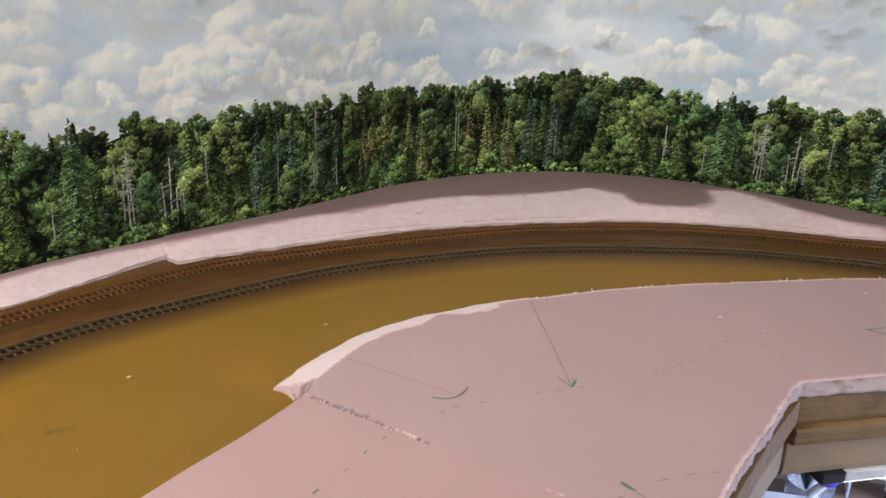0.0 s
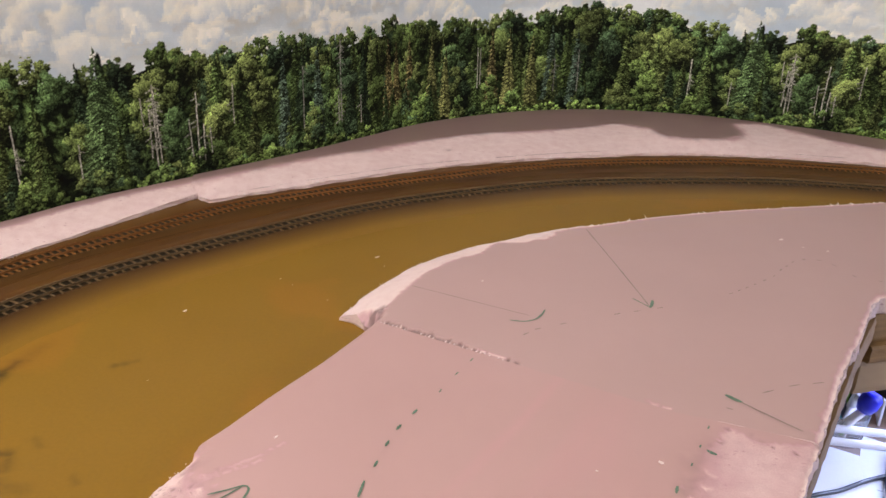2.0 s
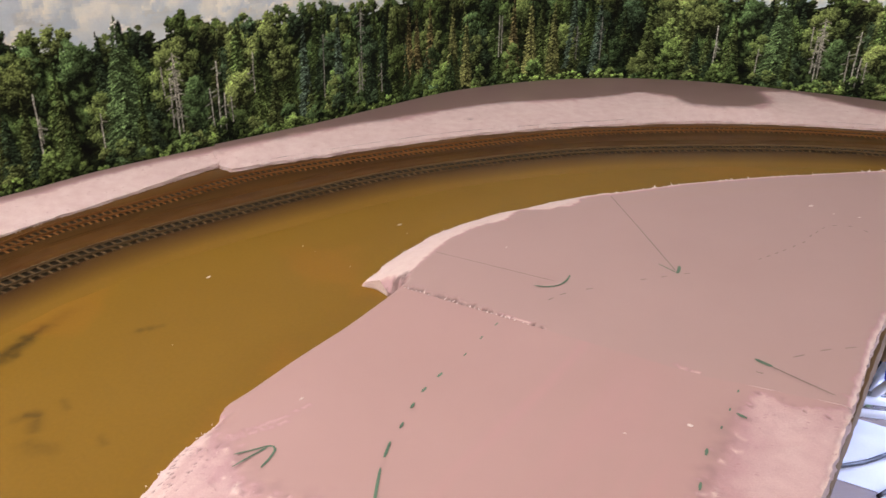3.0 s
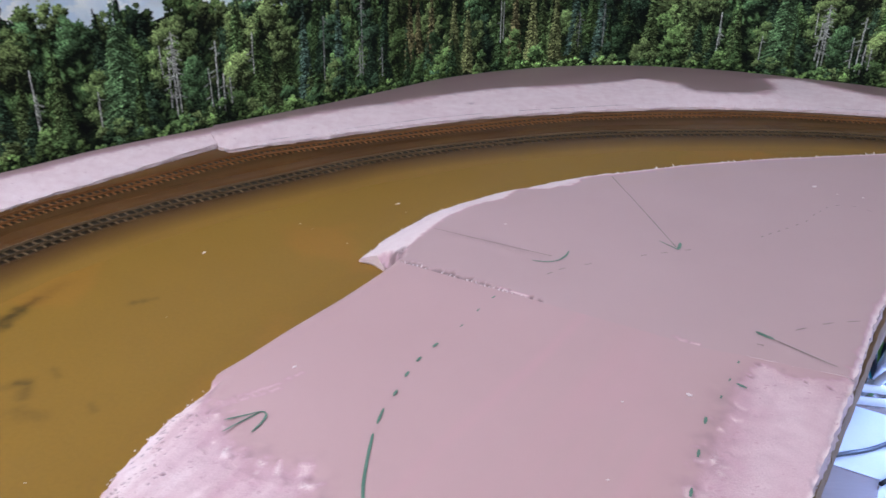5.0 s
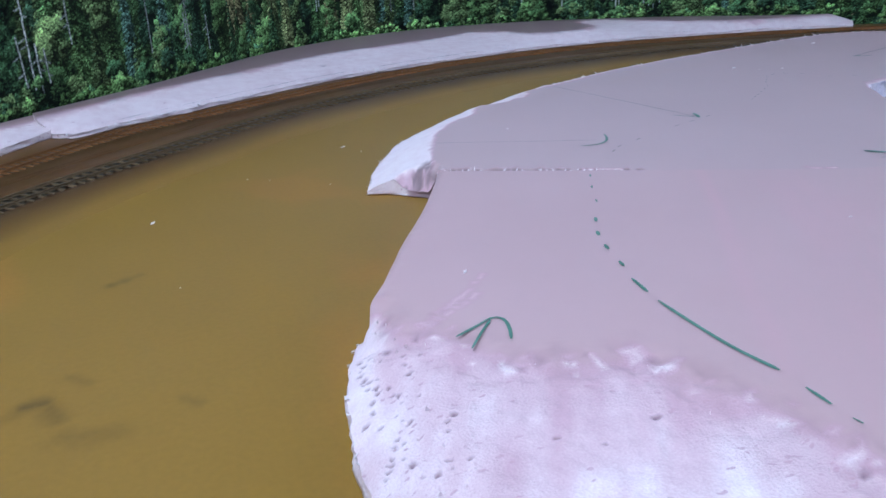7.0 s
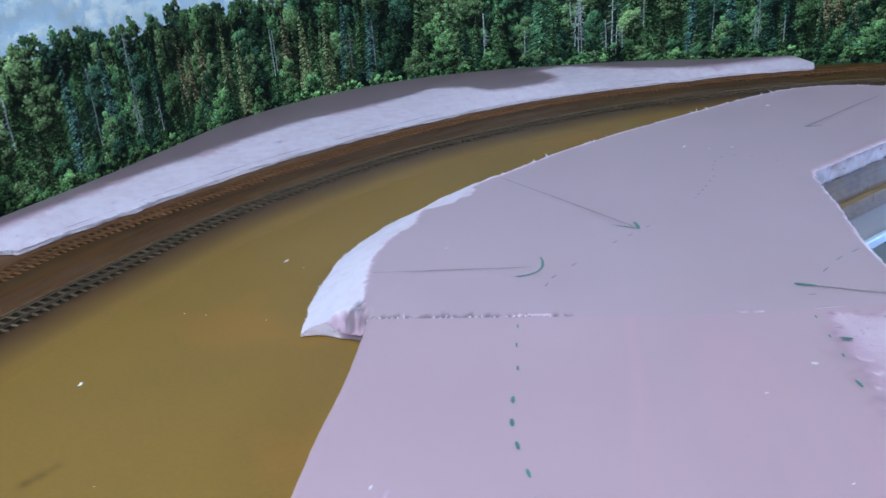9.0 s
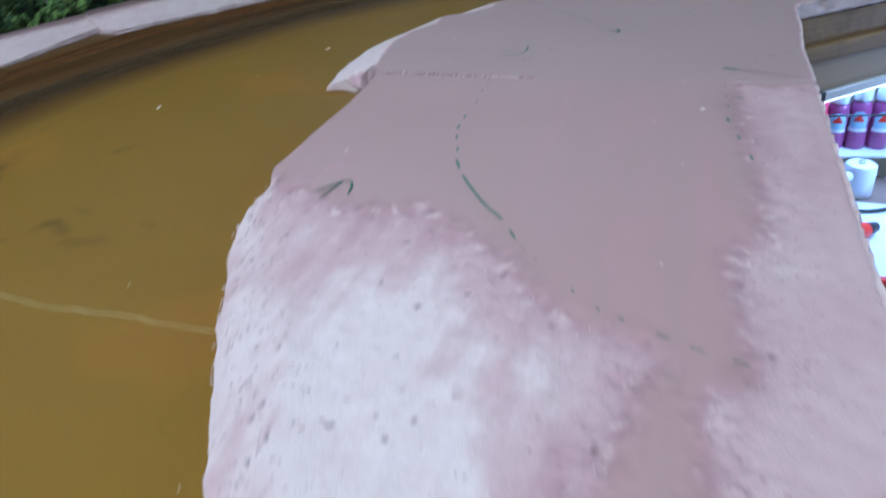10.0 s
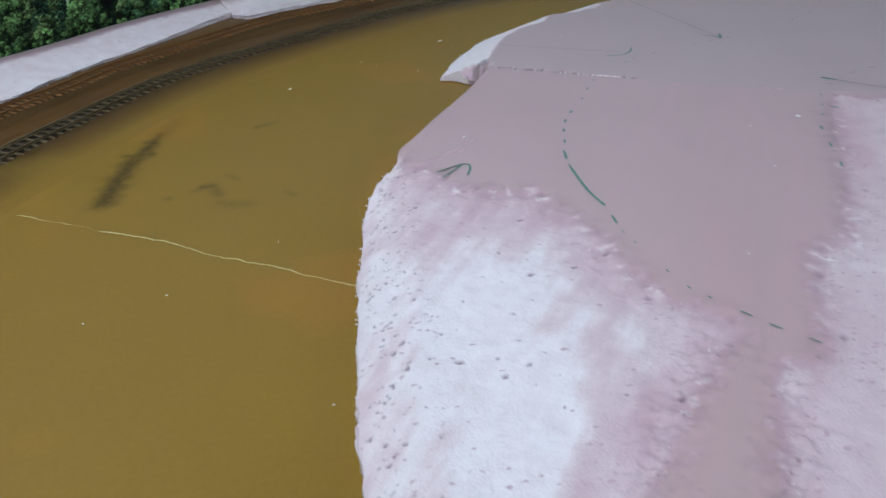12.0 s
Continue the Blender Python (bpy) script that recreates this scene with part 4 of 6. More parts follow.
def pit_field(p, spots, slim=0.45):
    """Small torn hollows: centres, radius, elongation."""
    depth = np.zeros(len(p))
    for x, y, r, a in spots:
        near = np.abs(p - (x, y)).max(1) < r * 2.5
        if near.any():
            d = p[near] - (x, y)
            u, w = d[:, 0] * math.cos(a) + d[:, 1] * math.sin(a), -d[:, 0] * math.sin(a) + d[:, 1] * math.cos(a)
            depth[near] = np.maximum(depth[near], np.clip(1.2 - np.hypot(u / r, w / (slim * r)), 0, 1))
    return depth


EDGE_IN = np.array([(-0.114, 0.627), (-0.090, 0.686), (-0.078, 0.712), (-0.062, 0.734), (-0.041, 0.756), (-0.019, 0.770), (-0.003, 0.797), (0.008, 0.803), (0.022, 0.801), (0.037, 0.806), (0.062, 0.831), (0.086, 0.846), (0.106, 0.851)])
EDGE_OUT = np.array([(-0.153, 0.658), (-0.143, 0.681), (-0.135, 0.702), (-0.121, 0.728), (-0.106, 0.752), (-0.090, 0.778), (-0.066, 0.802), (-0.041, 0.824), (-0.015, 0.841), (0.011, 0.852), (0.046, 0.858), (0.08, 0.857), (0.106, 0.855)])
FAR = np.array([(0.106, 0.855), (0.14, 0.868), (0.173, 0.882), (0.218, 0.897), (0.291, 0.917), (0.365, 0.932), (0.441, 0.946), (0.507, 0.959), (0.567, 0.966), (0.61, 0.967), (0.655, 0.951), (0.69, 0.922), (0.715, 0.885), (0.78, 0.84), (0.92, 0.816)])
SEAM_L, SEAM_M, SEAM_R = (-0.114, 0.614), (0.104, 0.486), (0.172, 0.4505)


def edge_point(y):
    return (float(np.interp(y, RIM[:, 1], RIM[:, 0])), y)


SEAM_R = edge_point(0.452)
SEAM_LINE = ragged(dense([SEAM_R, SEAM_M, SEAM_L], 0.004), 0.0006, 65, 0.008)


def open_brink(p):
    """How much of the skin is broken away along the open edge."""
    width = 0.0008 + 0.0042 * cloudy(p[:, 0], p[:, 1], 0.007, 171, 3)
    return 0.95 * np.clip(1.45 - gap_to(p, np.r_[RIM, [ELBOW, (1.02, 0.84)]]) / width, 0, 1)


BRINK_NET = np.concatenate([beyond(dense([tuple(q) for q in RIM if q[1] > -0.2], 0.0024), d) for d in (-0.0016, -0.003, -0.0045, 0.0016, 0.003, 0.0045)])


def build_upper():
    left = ragged(spline(EDGE_OUT, 0.004), 0.0016, 61, 0.01)
    far = ragged(spline(FAR, 0.006), 0.0012, 62, 0.01)
    front = ragged(dense([(0.92, 0.816), ELBOW, CORNER], 0.003), 0.0012, 63, 0.007)
    rim = ragged(dense([CORNER, *[tuple(q) for q in RIM[::-1] if SEAM_R[1] < q[1] < CORNER[1]], SEAM_R], 0.003), 0.0015, 64, 0.006)
    seam = SEAM_LINE
    tip = ragged(dense([SEAM_L, (-0.1150, 0.621), (-0.1175, 0.628), (-0.1225, 0.6345), (-0.131, 0.6435), (-0.143, 0.654), EDGE_OUT[0]], 0.003), 0.0009, 66, 0.008)
    outline = np.r_[left[:-1], far[:-1], front[:-1], rim[:-1], seam[:-1], tip[:-1]]
    band = np.r_[beyond(EDGE_OUT, 0.006), EDGE_IN[::-1], [SEAM_L, (-0.14, 0.62)]]
    rng = np.random.RandomState(8)
    run = np.array(SEAM_M) - SEAM_L
    spots = []
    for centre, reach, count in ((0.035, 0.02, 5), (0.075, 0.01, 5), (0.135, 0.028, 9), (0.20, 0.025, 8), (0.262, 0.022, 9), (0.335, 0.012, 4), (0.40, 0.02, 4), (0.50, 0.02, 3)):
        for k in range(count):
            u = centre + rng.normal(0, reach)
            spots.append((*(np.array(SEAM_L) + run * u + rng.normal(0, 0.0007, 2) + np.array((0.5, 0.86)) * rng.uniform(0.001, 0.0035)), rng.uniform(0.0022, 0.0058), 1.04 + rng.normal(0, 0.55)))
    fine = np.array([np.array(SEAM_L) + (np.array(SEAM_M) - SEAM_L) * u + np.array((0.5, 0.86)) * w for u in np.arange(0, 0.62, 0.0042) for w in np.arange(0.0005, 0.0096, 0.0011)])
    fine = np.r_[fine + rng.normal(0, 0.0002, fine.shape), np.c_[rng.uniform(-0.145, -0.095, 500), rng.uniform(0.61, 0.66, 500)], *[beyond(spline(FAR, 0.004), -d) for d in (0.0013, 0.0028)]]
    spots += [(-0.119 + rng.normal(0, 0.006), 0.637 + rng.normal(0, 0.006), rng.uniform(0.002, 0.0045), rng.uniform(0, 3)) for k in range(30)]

    def layers(p):
        inner = inside(p, band)
        g = gap_to(p, spline(EDGE_IN, 0.006))
        rasp = np.where(inner, np.clip(0.6 + g / 0.004, 0, 1), np.clip(0.5 - g / 0.002, 0, 1) * 0.5)
        rasp = np.maximum(rasp, 0.95 * np.clip(1.5 - gap_to(p, spline(FAR, 0.006)) / (0.0012 + 0.0042 * cloudy(p[:, 0], p[:, 1], 0.03, 70, 3)), 0, 1))
        rasp = np.minimum(rasp, 0.34 + np.clip(gap_to(p, np.array([(-0.1285, 0.6425), (-0.1225, 0.6355), (-0.1165, 0.6265)])) / 0.006 - 0.9, 0, 1))
        scuff = np.minimum(gap_to(p, np.array([(0.087, 0.499), (0.104, 0.489)])), gap_to(p, np.array([(-0.030, 0.5685), (-0.009, 0.5562)])))
        rasp = np.maximum(rasp, 0.9 * np.clip(1.2 - scuff / 0.0022, 0, 1))
        patch = inside(p, np.array([(0.004, 0.815), (0.016, 0.823), (0.019, 0.802), (0.030, 0.8045), (0.041, 0.810), (0.052, 0.812), (0.064, 0.821), (0.066, 0.835), (0.085, 0.85), (0.08, 0.87), (0.0, 0.85)]))
        rasp = np.where(patch, np.maximum(rasp, 0.92), rasp)
        rasp = np.maximum(rasp, open_brink(p))
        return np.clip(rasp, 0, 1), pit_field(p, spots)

    def height(p, rasp, pits):
        top = foam_top(p[:, 0], p[:, 1])
        inner = inside(p, band)
        d0, d1 = gap_to(p, spline(EDGE_OUT, 0.006)), gap_to(p, spline(EDGE_IN, 0.006))
        t = np.clip(d0 / (d0 + d1 + 1e-6), 0, 1) ** 0.85
        foot = 0.003 + (top - 0.003) * np.clip(p[:, 0] / 0.10, 0, 1)
        z = np.where(inner, foot + (top - foot) * t + (cloudy(p[:, 0], p[:, 1], 0.012, 68, 3) - 0.5) * 0.0016, top)
        tear = gap_to(p, np.array([(-0.1305, 0.6445), (-0.1225, 0.6355), (-0.1165, 0.6265)])) / (0.004 + 0.008 * cloudy(p[:, 0], p[:, 1], 0.005, 67, 2))
        z = np.minimum(z, 0.004 + (z - 0.004) * np.clip(0.05 + tear, 0, 1))
        z = z - 0.0022 * open_brink(p) ** 2
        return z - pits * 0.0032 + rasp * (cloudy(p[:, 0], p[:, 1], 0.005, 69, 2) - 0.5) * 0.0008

    # Seam and tip pits are coloured darker to paint their shade.
    return foam_plate("foam_sheet", outline, 0.0004, height, layers, "dusky pink foam sheet with pale sloping rim and green pen marks", 0.0042, extra=np.r_[fine, BRINK_NET[(BRINK_NET[:, 1] > SEAM_R[1] + 0.004) & inside(BRINK_NET, outline)]], tatter=0.0008, mat=DUSKY, torn=lambda p: np.full(len(p), 0.02), darkened=lambda p: 0.72 * np.clip(pit_field(p, spots) * 2.4 - 0.3, 0, 1),
                      side=lambda q: np.maximum(np.clip(1.3 - gap_to(q, np.array([SEAM_L, (0.02, 0.536)])) / 0.004, 0, 1), np.clip(1.4 - gap_to(q, np.array([(-0.1155, 0.624), (-0.117, 0.634), (-0.121, 0.640)])) / 0.006, 0, 1)))


LEFT_TOP = np.array([(-0.116, 0.612), (-0.1215, 0.600), (-0.1365, 0.572), (-0.152, 0.544), (-0.168, 0.519), (-0.182, 0.496), (-0.201, 0.462), (-0.217, 0.437)])
LEFT_LOW = np.array([(-0.217, 0.437), (-0.228, 0.423), (-0.236, 0.405), (-0.2415, 0.383), (-0.2455, 0.359), (-0.2485, 0.332), (-0.2515, 0.302), (-0.2545, 0.275), (-0.2565, 0.238), (-0.2585, 0.205), (-0.2600, 0.165), (-0.2595, 0.137), (-0.2580, 0.108), (-0.256, 0.083), (-0.254, 0.060), (-0.2525, 0.040), (-0.25, -0.10), (-0.30, -0.30)])
RASP_EDGE = np.array([(-0.213, 0.434), (-0.214, 0.413), (-0.195, 0.393), (-0.186, 0.372), (-0.160, 0.357), (-0.136, 0.350), (-0.123, 0.302), (-0.117, 0.268), (-0.113, 0.240), (-0.103, 0.217), (-0.090, 0.206), (-0.085, 0.193), (-0.089, 0.181), (-0.104, 0.173), (-0.122, 0.151), (-0.142, 0.127), (-0.156, 0.109), (-0.166, 0.092), (-0.168, 0.070), (-0.163, 0.051), (-0.152, 0.041), (-0.138, 0.043), (-0.129, 0.064), (-0.120, 0.088), (-0.112, 0.110), (-0.103, 0.123), (-0.092, 0.146), (-0.083, 0.160), (-0.069, 0.160), (-0.057, 0.166), (-0.038, 0.203), (-0.024, 0.232), (-0.014, 0.245), (0.006, 0.252), (0.022, 0.272), (0.063, 0.345), (0.104, 0.424), (0.114, 0.443), (0.137, 0.468), (0.156, 0.452), SEAM_R])


def build_lower():
    top = ragged(spline(LEFT_TOP, 0.004), 0.0010, 71, 0.02)
    low = ragged(spline(LEFT_LOW, 0.004), 0.0020, 72, 0.011)
    near = dense([LEFT_LOW[-1], edge_point(-0.42)], 0.01)
    rim = ragged(dense([edge_point(-0.42), *[tuple(q) for q in RIM if -0.42 < q[1] < SEAM_R[1]], SEAM_R], 0.003), 0.0015, 73, 0.006)
    seam = np.r_[SEAM_LINE, [LEFT_TOP[0]]]
    outline = np.r_[top[:-1], low[:-1], near[:-1], rim[:-1], seam[:-1]]
    rasped_zone = np.r_[RASP_EDGE, [edge_point(-0.42)], beyond(LEFT_LOW, -0.008)[::-1]]
    rng = np.random.RandomState(9)
    line = spline(RASP_EDGE, 0.004)
    spots = []
    for k in range(230):
        y = 0.425 - 0.43 * rng.rand() ** 1.7
        x = np.interp(-y, -LEFT_LOW[:, 1], LEFT_LOW[:, 0]) + 0.004 + abs(rng.normal(0, 0.014))
        spots.append((x, y, 0.0006 + 0.0010 * rng.rand() ** 2.2, rng.normal(0.25, 0.45)))
    for k in range(130):
        x, y = line[rng.randint(len(line))] + rng.normal(0, 0.0055, 2)
        spots.append((x, y, 0.0007 + 0.0014 * rng.rand() ** 2.2, rng.normal(0.5, 0.4)))
    for k in range(30):
        spots.append((rng.uniform(-0.24, -0.09), rng.uniform(-0.02, 0.34), 0.0008 + 0.0014 * rng.rand() ** 2, rng.normal(0.4, 0.4)))
    net = np.stack(np.meshgrid(np.arange(-0.262, -0.075, 0.0011), np.arange(-0.03, 0.42, 0.0011)), -1).reshape(-1, 2)
    net = net + (np.random.RandomState(6).rand(*net.shape) - 0.5) * 0.0007
    net = net[gap_to(net, LEFT_LOW) > 0.0012]
    net = net[inside(net, np.r_[beyond(line, -0.012), [(-0.06, -0.03)], LEFT_LOW[::-1]]) | (net[:, 1] < 0.18)]

    def layers(p):
        g = gap_to(p, line)
        wob = (cloudy(p[:, 0], p[:, 1], 0.016, 74, 4) - 0.5) * 0.012
        sign = np.where(inside(p, rasped_zone), 1.0, -1.0) * g + wob * np.clip(g / 0.004, 0.3, 1)
        core = np.clip(0.5 + sign / np.where(p[:, 1] > 0.425, 0.003, 0.008), 0, 1)
        streak = cloudy(p[:, 0] * 0.8 - p[:, 1] * 0.5, (p[:, 0] * 0.5 + p[:, 1] * 0.8) * 0.25, 0.012, 75, 4)
        patch = cloudy(p[:, 0], p[:, 1], 0.07, 78, 3)
        right = np.clip((p[:, 0] - (p[:, 1] - 0.16) * 0.66 + 0.075) / 0.04, 0, 1)
        hem = np.clip(1 - sign / 0.036, 0, 1) ** 1.3
        rasp = core * np.clip(0.50 + 0.75 * streak + 0.6 * (patch - 0.5) - 0.10 * right - 0.30 * hem - 0.20 * np.clip((p[:, 1] - 0.25) / 0.06, 0, 1), 0.2, 1)
        rasp = rasp + right * core * (0.67 + 0.2 * (streak - 0.5) - rasp) * 0.85
        bevel = np.clip(1.6 - gap_to(p, LEFT_LOW) / 0.016, 0, 1) * np.clip((p[:, 1] - 0.33) / 0.03, 0, 1)
        rasp = np.maximum(rasp, 0.92 * bevel * core)
        flake = np.clip(1.25 - np.abs(sign - 0.004) / 0.012, 0, 1) * np.clip((cloudy(p[:, 0], p[:, 1], 0.0055, 178, 2) - 0.58) * 8, 0, 1) * np.clip((0.45 - p[:, 1]) / 0.03, 0, 1)
        rasp = np.maximum(rasp, (0.70 + 0.25 * np.clip((p[:, 1] - 0.14) / 0.1, 0, 1)) * flake)
        scuff = np.minimum(gap_to(p, np.array([(-0.203, 0.409), (-0.186, 0.420), (-0.172, 0.430), (-0.160, 0.443)])), gap_to(p, np.array([(-0.201, 0.405), (-0.187, 0.414), (-0.170, 0.4255)])))
        rasp = np.maximum(rasp, 0.55 * np.clip(1.2 - scuff / 0.0018, 0, 1))
        rasp = np.maximum(rasp, open_brink(p))
        torn = np.clip(1.1 - np.abs(sign) / 0.014, 0, 1) * np.clip(3 * cloudy(p[:, 0], p[:, 1], 0.006, 79, 3) - 1.1, 0, 1) * 0.55
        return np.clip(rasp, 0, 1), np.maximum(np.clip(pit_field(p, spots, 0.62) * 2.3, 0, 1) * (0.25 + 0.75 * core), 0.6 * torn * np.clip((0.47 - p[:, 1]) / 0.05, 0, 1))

    def height(p, rasp, pits):
        z = foam_top(p[:, 0], p[:, 1])
        core = np.clip(0.5 + np.where(inside(p, rasped_zone), 1.0, -1.0) * gap_to(p, line) / 0.016, 0, 1)
        rough = cloudy(p[:, 0], p[:, 1], 0.009, 76, 4) - 0.5
        furrow = cloudy(p[:, 0] * 0.8 - p[:, 1] * 0.5, (p[:, 0] * 0.5 + p[:, 1] * 0.8) * 0.2, 0.008, 77, 3) - 0.5
        g = gap_to(p, LEFT_LOW)
        shoulder = np.clip(g / 0.03, 0, 1) ** 0.6
        z = z - core * (0.0018 - 0.0017 * rough - 0.0016 * furrow) - core * (1 - shoulder) * 0.013
        chunk = np.clip(1.3 - np.abs(gap_to(p, line)) / 0.016, 0, 1) * core * np.clip((0.45 - p[:, 1]) / 0.03, 0, 1)
        z = z + chunk * (cloudy(p[:, 0], p[:, 1], 0.0050, 179, 2) - 0.5) * 0.0044
        roll = np.clip(1 - gap_to(p, LEFT_TOP) / 0.004, 0, 1) ** 2
        return z - pits * 0.0011 - roll * 0.0015 - 0.0022 * open_brink(p) ** 2

    def blush(p):
        drag = gap_to(p, np.array([(0.034, 0.532), (-0.004, 0.470), (-0.060, 0.385), (-0.10, 0.32)]))
        broad = np.clip(((p[:, 0] + 0.06) * 0.82 - (p[:, 1] - 0.385) * 0.57) / 0.05, 0, 1) * np.clip((0.10 - p[:, 0]) / 0.06, 0, 1)
        streaky = cloudy((p[:, 0] * 0.85 - p[:, 1] * 0.53), (p[:, 0] * 0.53 + p[:, 1] * 0.85) * 0.12, 0.012, 175, 3)
        return np.clip(0.75 * np.clip(1.2 - drag / 0.006, 0, 1) * streaky + 0.42 * broad * np.clip(2 * streaky - 0.5, 0, 1), 0, 0.8)

    def torn(p):
        g = gap_to(p, line)
        rim = np.clip(1.25 - gap_to(p, LEFT_LOW) / 0.045, 0, 1)
        brink = np.clip(1.2 - g / 0.028, 0, 1)
        bevel = np.clip(1.6 - gap_to(p, LEFT_LOW) / 0.016, 0, 1) * np.clip((p[:, 1] - 0.33) / 0.03, 0, 1)
        return np.clip(0.05 + 0.25 * rim + 0.55 * brink, 0, 1.5) * (1 - 0.85 * bevel) * np.clip((0.47 - p[:, 1]) / 0.03, 0.2, 1)

    return foam_plate("foam_sheet", outline, 0.0004, height, layers, "pink insulation foam sheet, rasped pale along one side", 0.0030, (-0.28, -0.04, 0.36, 0.62), torn=torn, extra=np.r_[net, BRINK_NET[(BRINK_NET[:, 1] < SEAM_R[1] - 0.004) & inside(BRINK_NET, outline)]], blush=blush, side=lambda q: np.clip(1.3 - gap_to(q, np.array([(-0.113, 0.6125), (0.02, 0.536)])) / 0.004, 0, 1))


UPPER, LOWER = build_upper(), build_lower()
RIDGE = np.array([(-0.40, 1.012), (-0.387, 0.999), (-0.32, 1.058), (-0.267, 1.105), (-0.223, 1.14), (-0.16, 1.18), (-0.093, 1.232), (-0.002, 1.287), (0.095, 1.314), (0.197, 1.355), (0.241, 1.382), (0.297, 1.352), (0.316, 1.293), (0.409, 1.287), (0.447, 1.32), (0.459, 1.397), (0.502, 1.404), (0.534, 1.378), (0.577, 1.305), (0.64, 1.235), (0.69, 1.212), (0.78, 1.19), (0.87, 1.17)])
STRIP_FRONT = np.array([(-0.378, 0.976), (-0.361, 0.961), (-0.345, 0.968), (-0.304, 0.999), (-0.243, 1.036), (-0.163, 1.086), (-0.05, 1.146), (0.1, 1.198), (0.222, 1.228), (0.33, 1.242), (0.42, 1.238), (0.51, 1.229), (0.63, 1.2), (0.70, 1.187), (0.77, 1.160), (0.832, 1.128)])


def back_between(a, b, inset=0.003):
    keep = BACK[(BACK[:, 0] >= a) & (BACK[:, 0] <= b)]
    n = sides(keep)
    return keep - n * inset


def build_strip():
    front = ragged(spline(STRIP_FRONT, 0.005), 0.0028, 81, 0.02)
    back = back_between(-0.3995, 0.84)[::-1]
    outline = np.r_[front[:-1], dense([front[-1], (0.843, 1.14), back[0]], 0.01)[:-1], back[:-1], dense([back[-1], (-0.391, 0.994), front[0]], 0.01)[:-1]]
    ridge = spline(RIDGE, 0.008)
    band = np.r_[beyond(STRIP_FRONT, -0.012), RIDGE[::-1]]

    def layers(p):
        g = gap_to(p, ridge)
        wob = (cloudy(p[:, 0], p[:, 1], 0.03, 82, 4) - 0.5) * 0.03
        side = np.where(inside(p, band), 1.0, -1.0) * g + wob
        rasp = np.clip(0.5 + side / 0.014, 0, 1) * (0.84 + 0.12 * cloudy(p[:, 0], p[:, 1], 0.02, 83, 3))
        rng = np.random.RandomState(3)
        spots = [(rng.uniform(-0.35, 0.8), rng.uniform(0.98, 1.3), rng.uniform(0.0015, 0.003), 0.3) for k in range(90)]
        return np.clip(rasp, 0, 1), pit_field(p, spots) * rasp

    def height(p, rasp, pits):
        d0, d1 = gap_to(p, spline(STRIP_FRONT, 0.008)), gap_to(p, ridge)
        t = np.where(inside(p, band), d0 / (d0 + d1 + 1e-6), 1.0)
        t = np.clip(t, 0, 1) ** 0.85
        z = 0.0100 + 0.0148 * t
        return z + rasp * (cloudy(p[:, 0], p[:, 1], 0.025, 84, 4) - 0.5) * 0.0018 - pits * 0.002

    return foam_plate("foam_strip", outline, 0.0061, height, layers, "long pink foam strip rasped pale along the tracks", 0.007, torn=lambda p: np.full(len(p), 0.04), darkened=lambda p: 0.8 * np.clip(0.6 - np.where(inside(p, band), 1.0, -1.0) * gap_to(p, ridge) / 0.012 + 1.6 * (cloudy(p[:, 0], p[:, 1], 0.03, 82, 4) - 0.5), 0, 1))


def build_left_strip():
    front = ragged(spline([(-0.85, 0.12), (-0.73, 0.355), (-0.635, 0.545), (-0.568, 0.672), (-0.533, 0.742), (-0.507, 0.785), (-0.468, 0.842), (-0.432, 0.899), (-0.407, 0.938), (-0.3865, 0.969), (-0.377, 0.986)], 0.005), 0.0018, 86, 0.02)
    back = back_between(-1.0, -0.385)[::-1]
    outline = np.r_[front[:-1], dense([front[-1], back[0]], 0.006)[:-1], back[:-1], dense([back[-1], front[0]], 0.02)[:-1]]

    def layers(p):
        g = gap_to(p, BACK[::2])
        wob = (cloudy(p[:, 0], p[:, 1], 0.03, 87, 3) - 0.5) * 0.012
        rasp = np.clip(0.5 + (g - 0.014 + wob) / 0.006, 0, 1) * (0.84 + 0.12 * cloudy(p[:, 0], p[:, 1], 0.02, 88, 3))
        return np.clip(rasp, 0, 1), rasp * 0

    def height(p, rasp, pits):
        g = gap_to(p, front[::4])
        slope = np.clip(g / (g + gap_to(p, BACK[::3]) + 1e-6), 0, 1)
        lip = np.interp(p[:, 1], (0.80, 0.87, 0.98), (0.0085, 0.0095, 0.0130))
        z = lip + (0.0237 - lip) * slope
        return z + rasp * (cloudy(p[:, 0], p[:, 1], 0.02, 89, 3) - 0.5) * 0.0015

    return foam_plate("foam_strip", outline, 0.0061, height, layers, "short pink foam strip ending in a blunt step beside the tracks", 0.006, torn=lambda p: np.full(len(p), 0.04), darkened=lambda p: 0.7 * np.clip(1.6 - gap_to(p, BACK[::2]) / 0.012, 0, 1))


STRIP, LEFT_STRIP = build_strip(), build_left_strip()


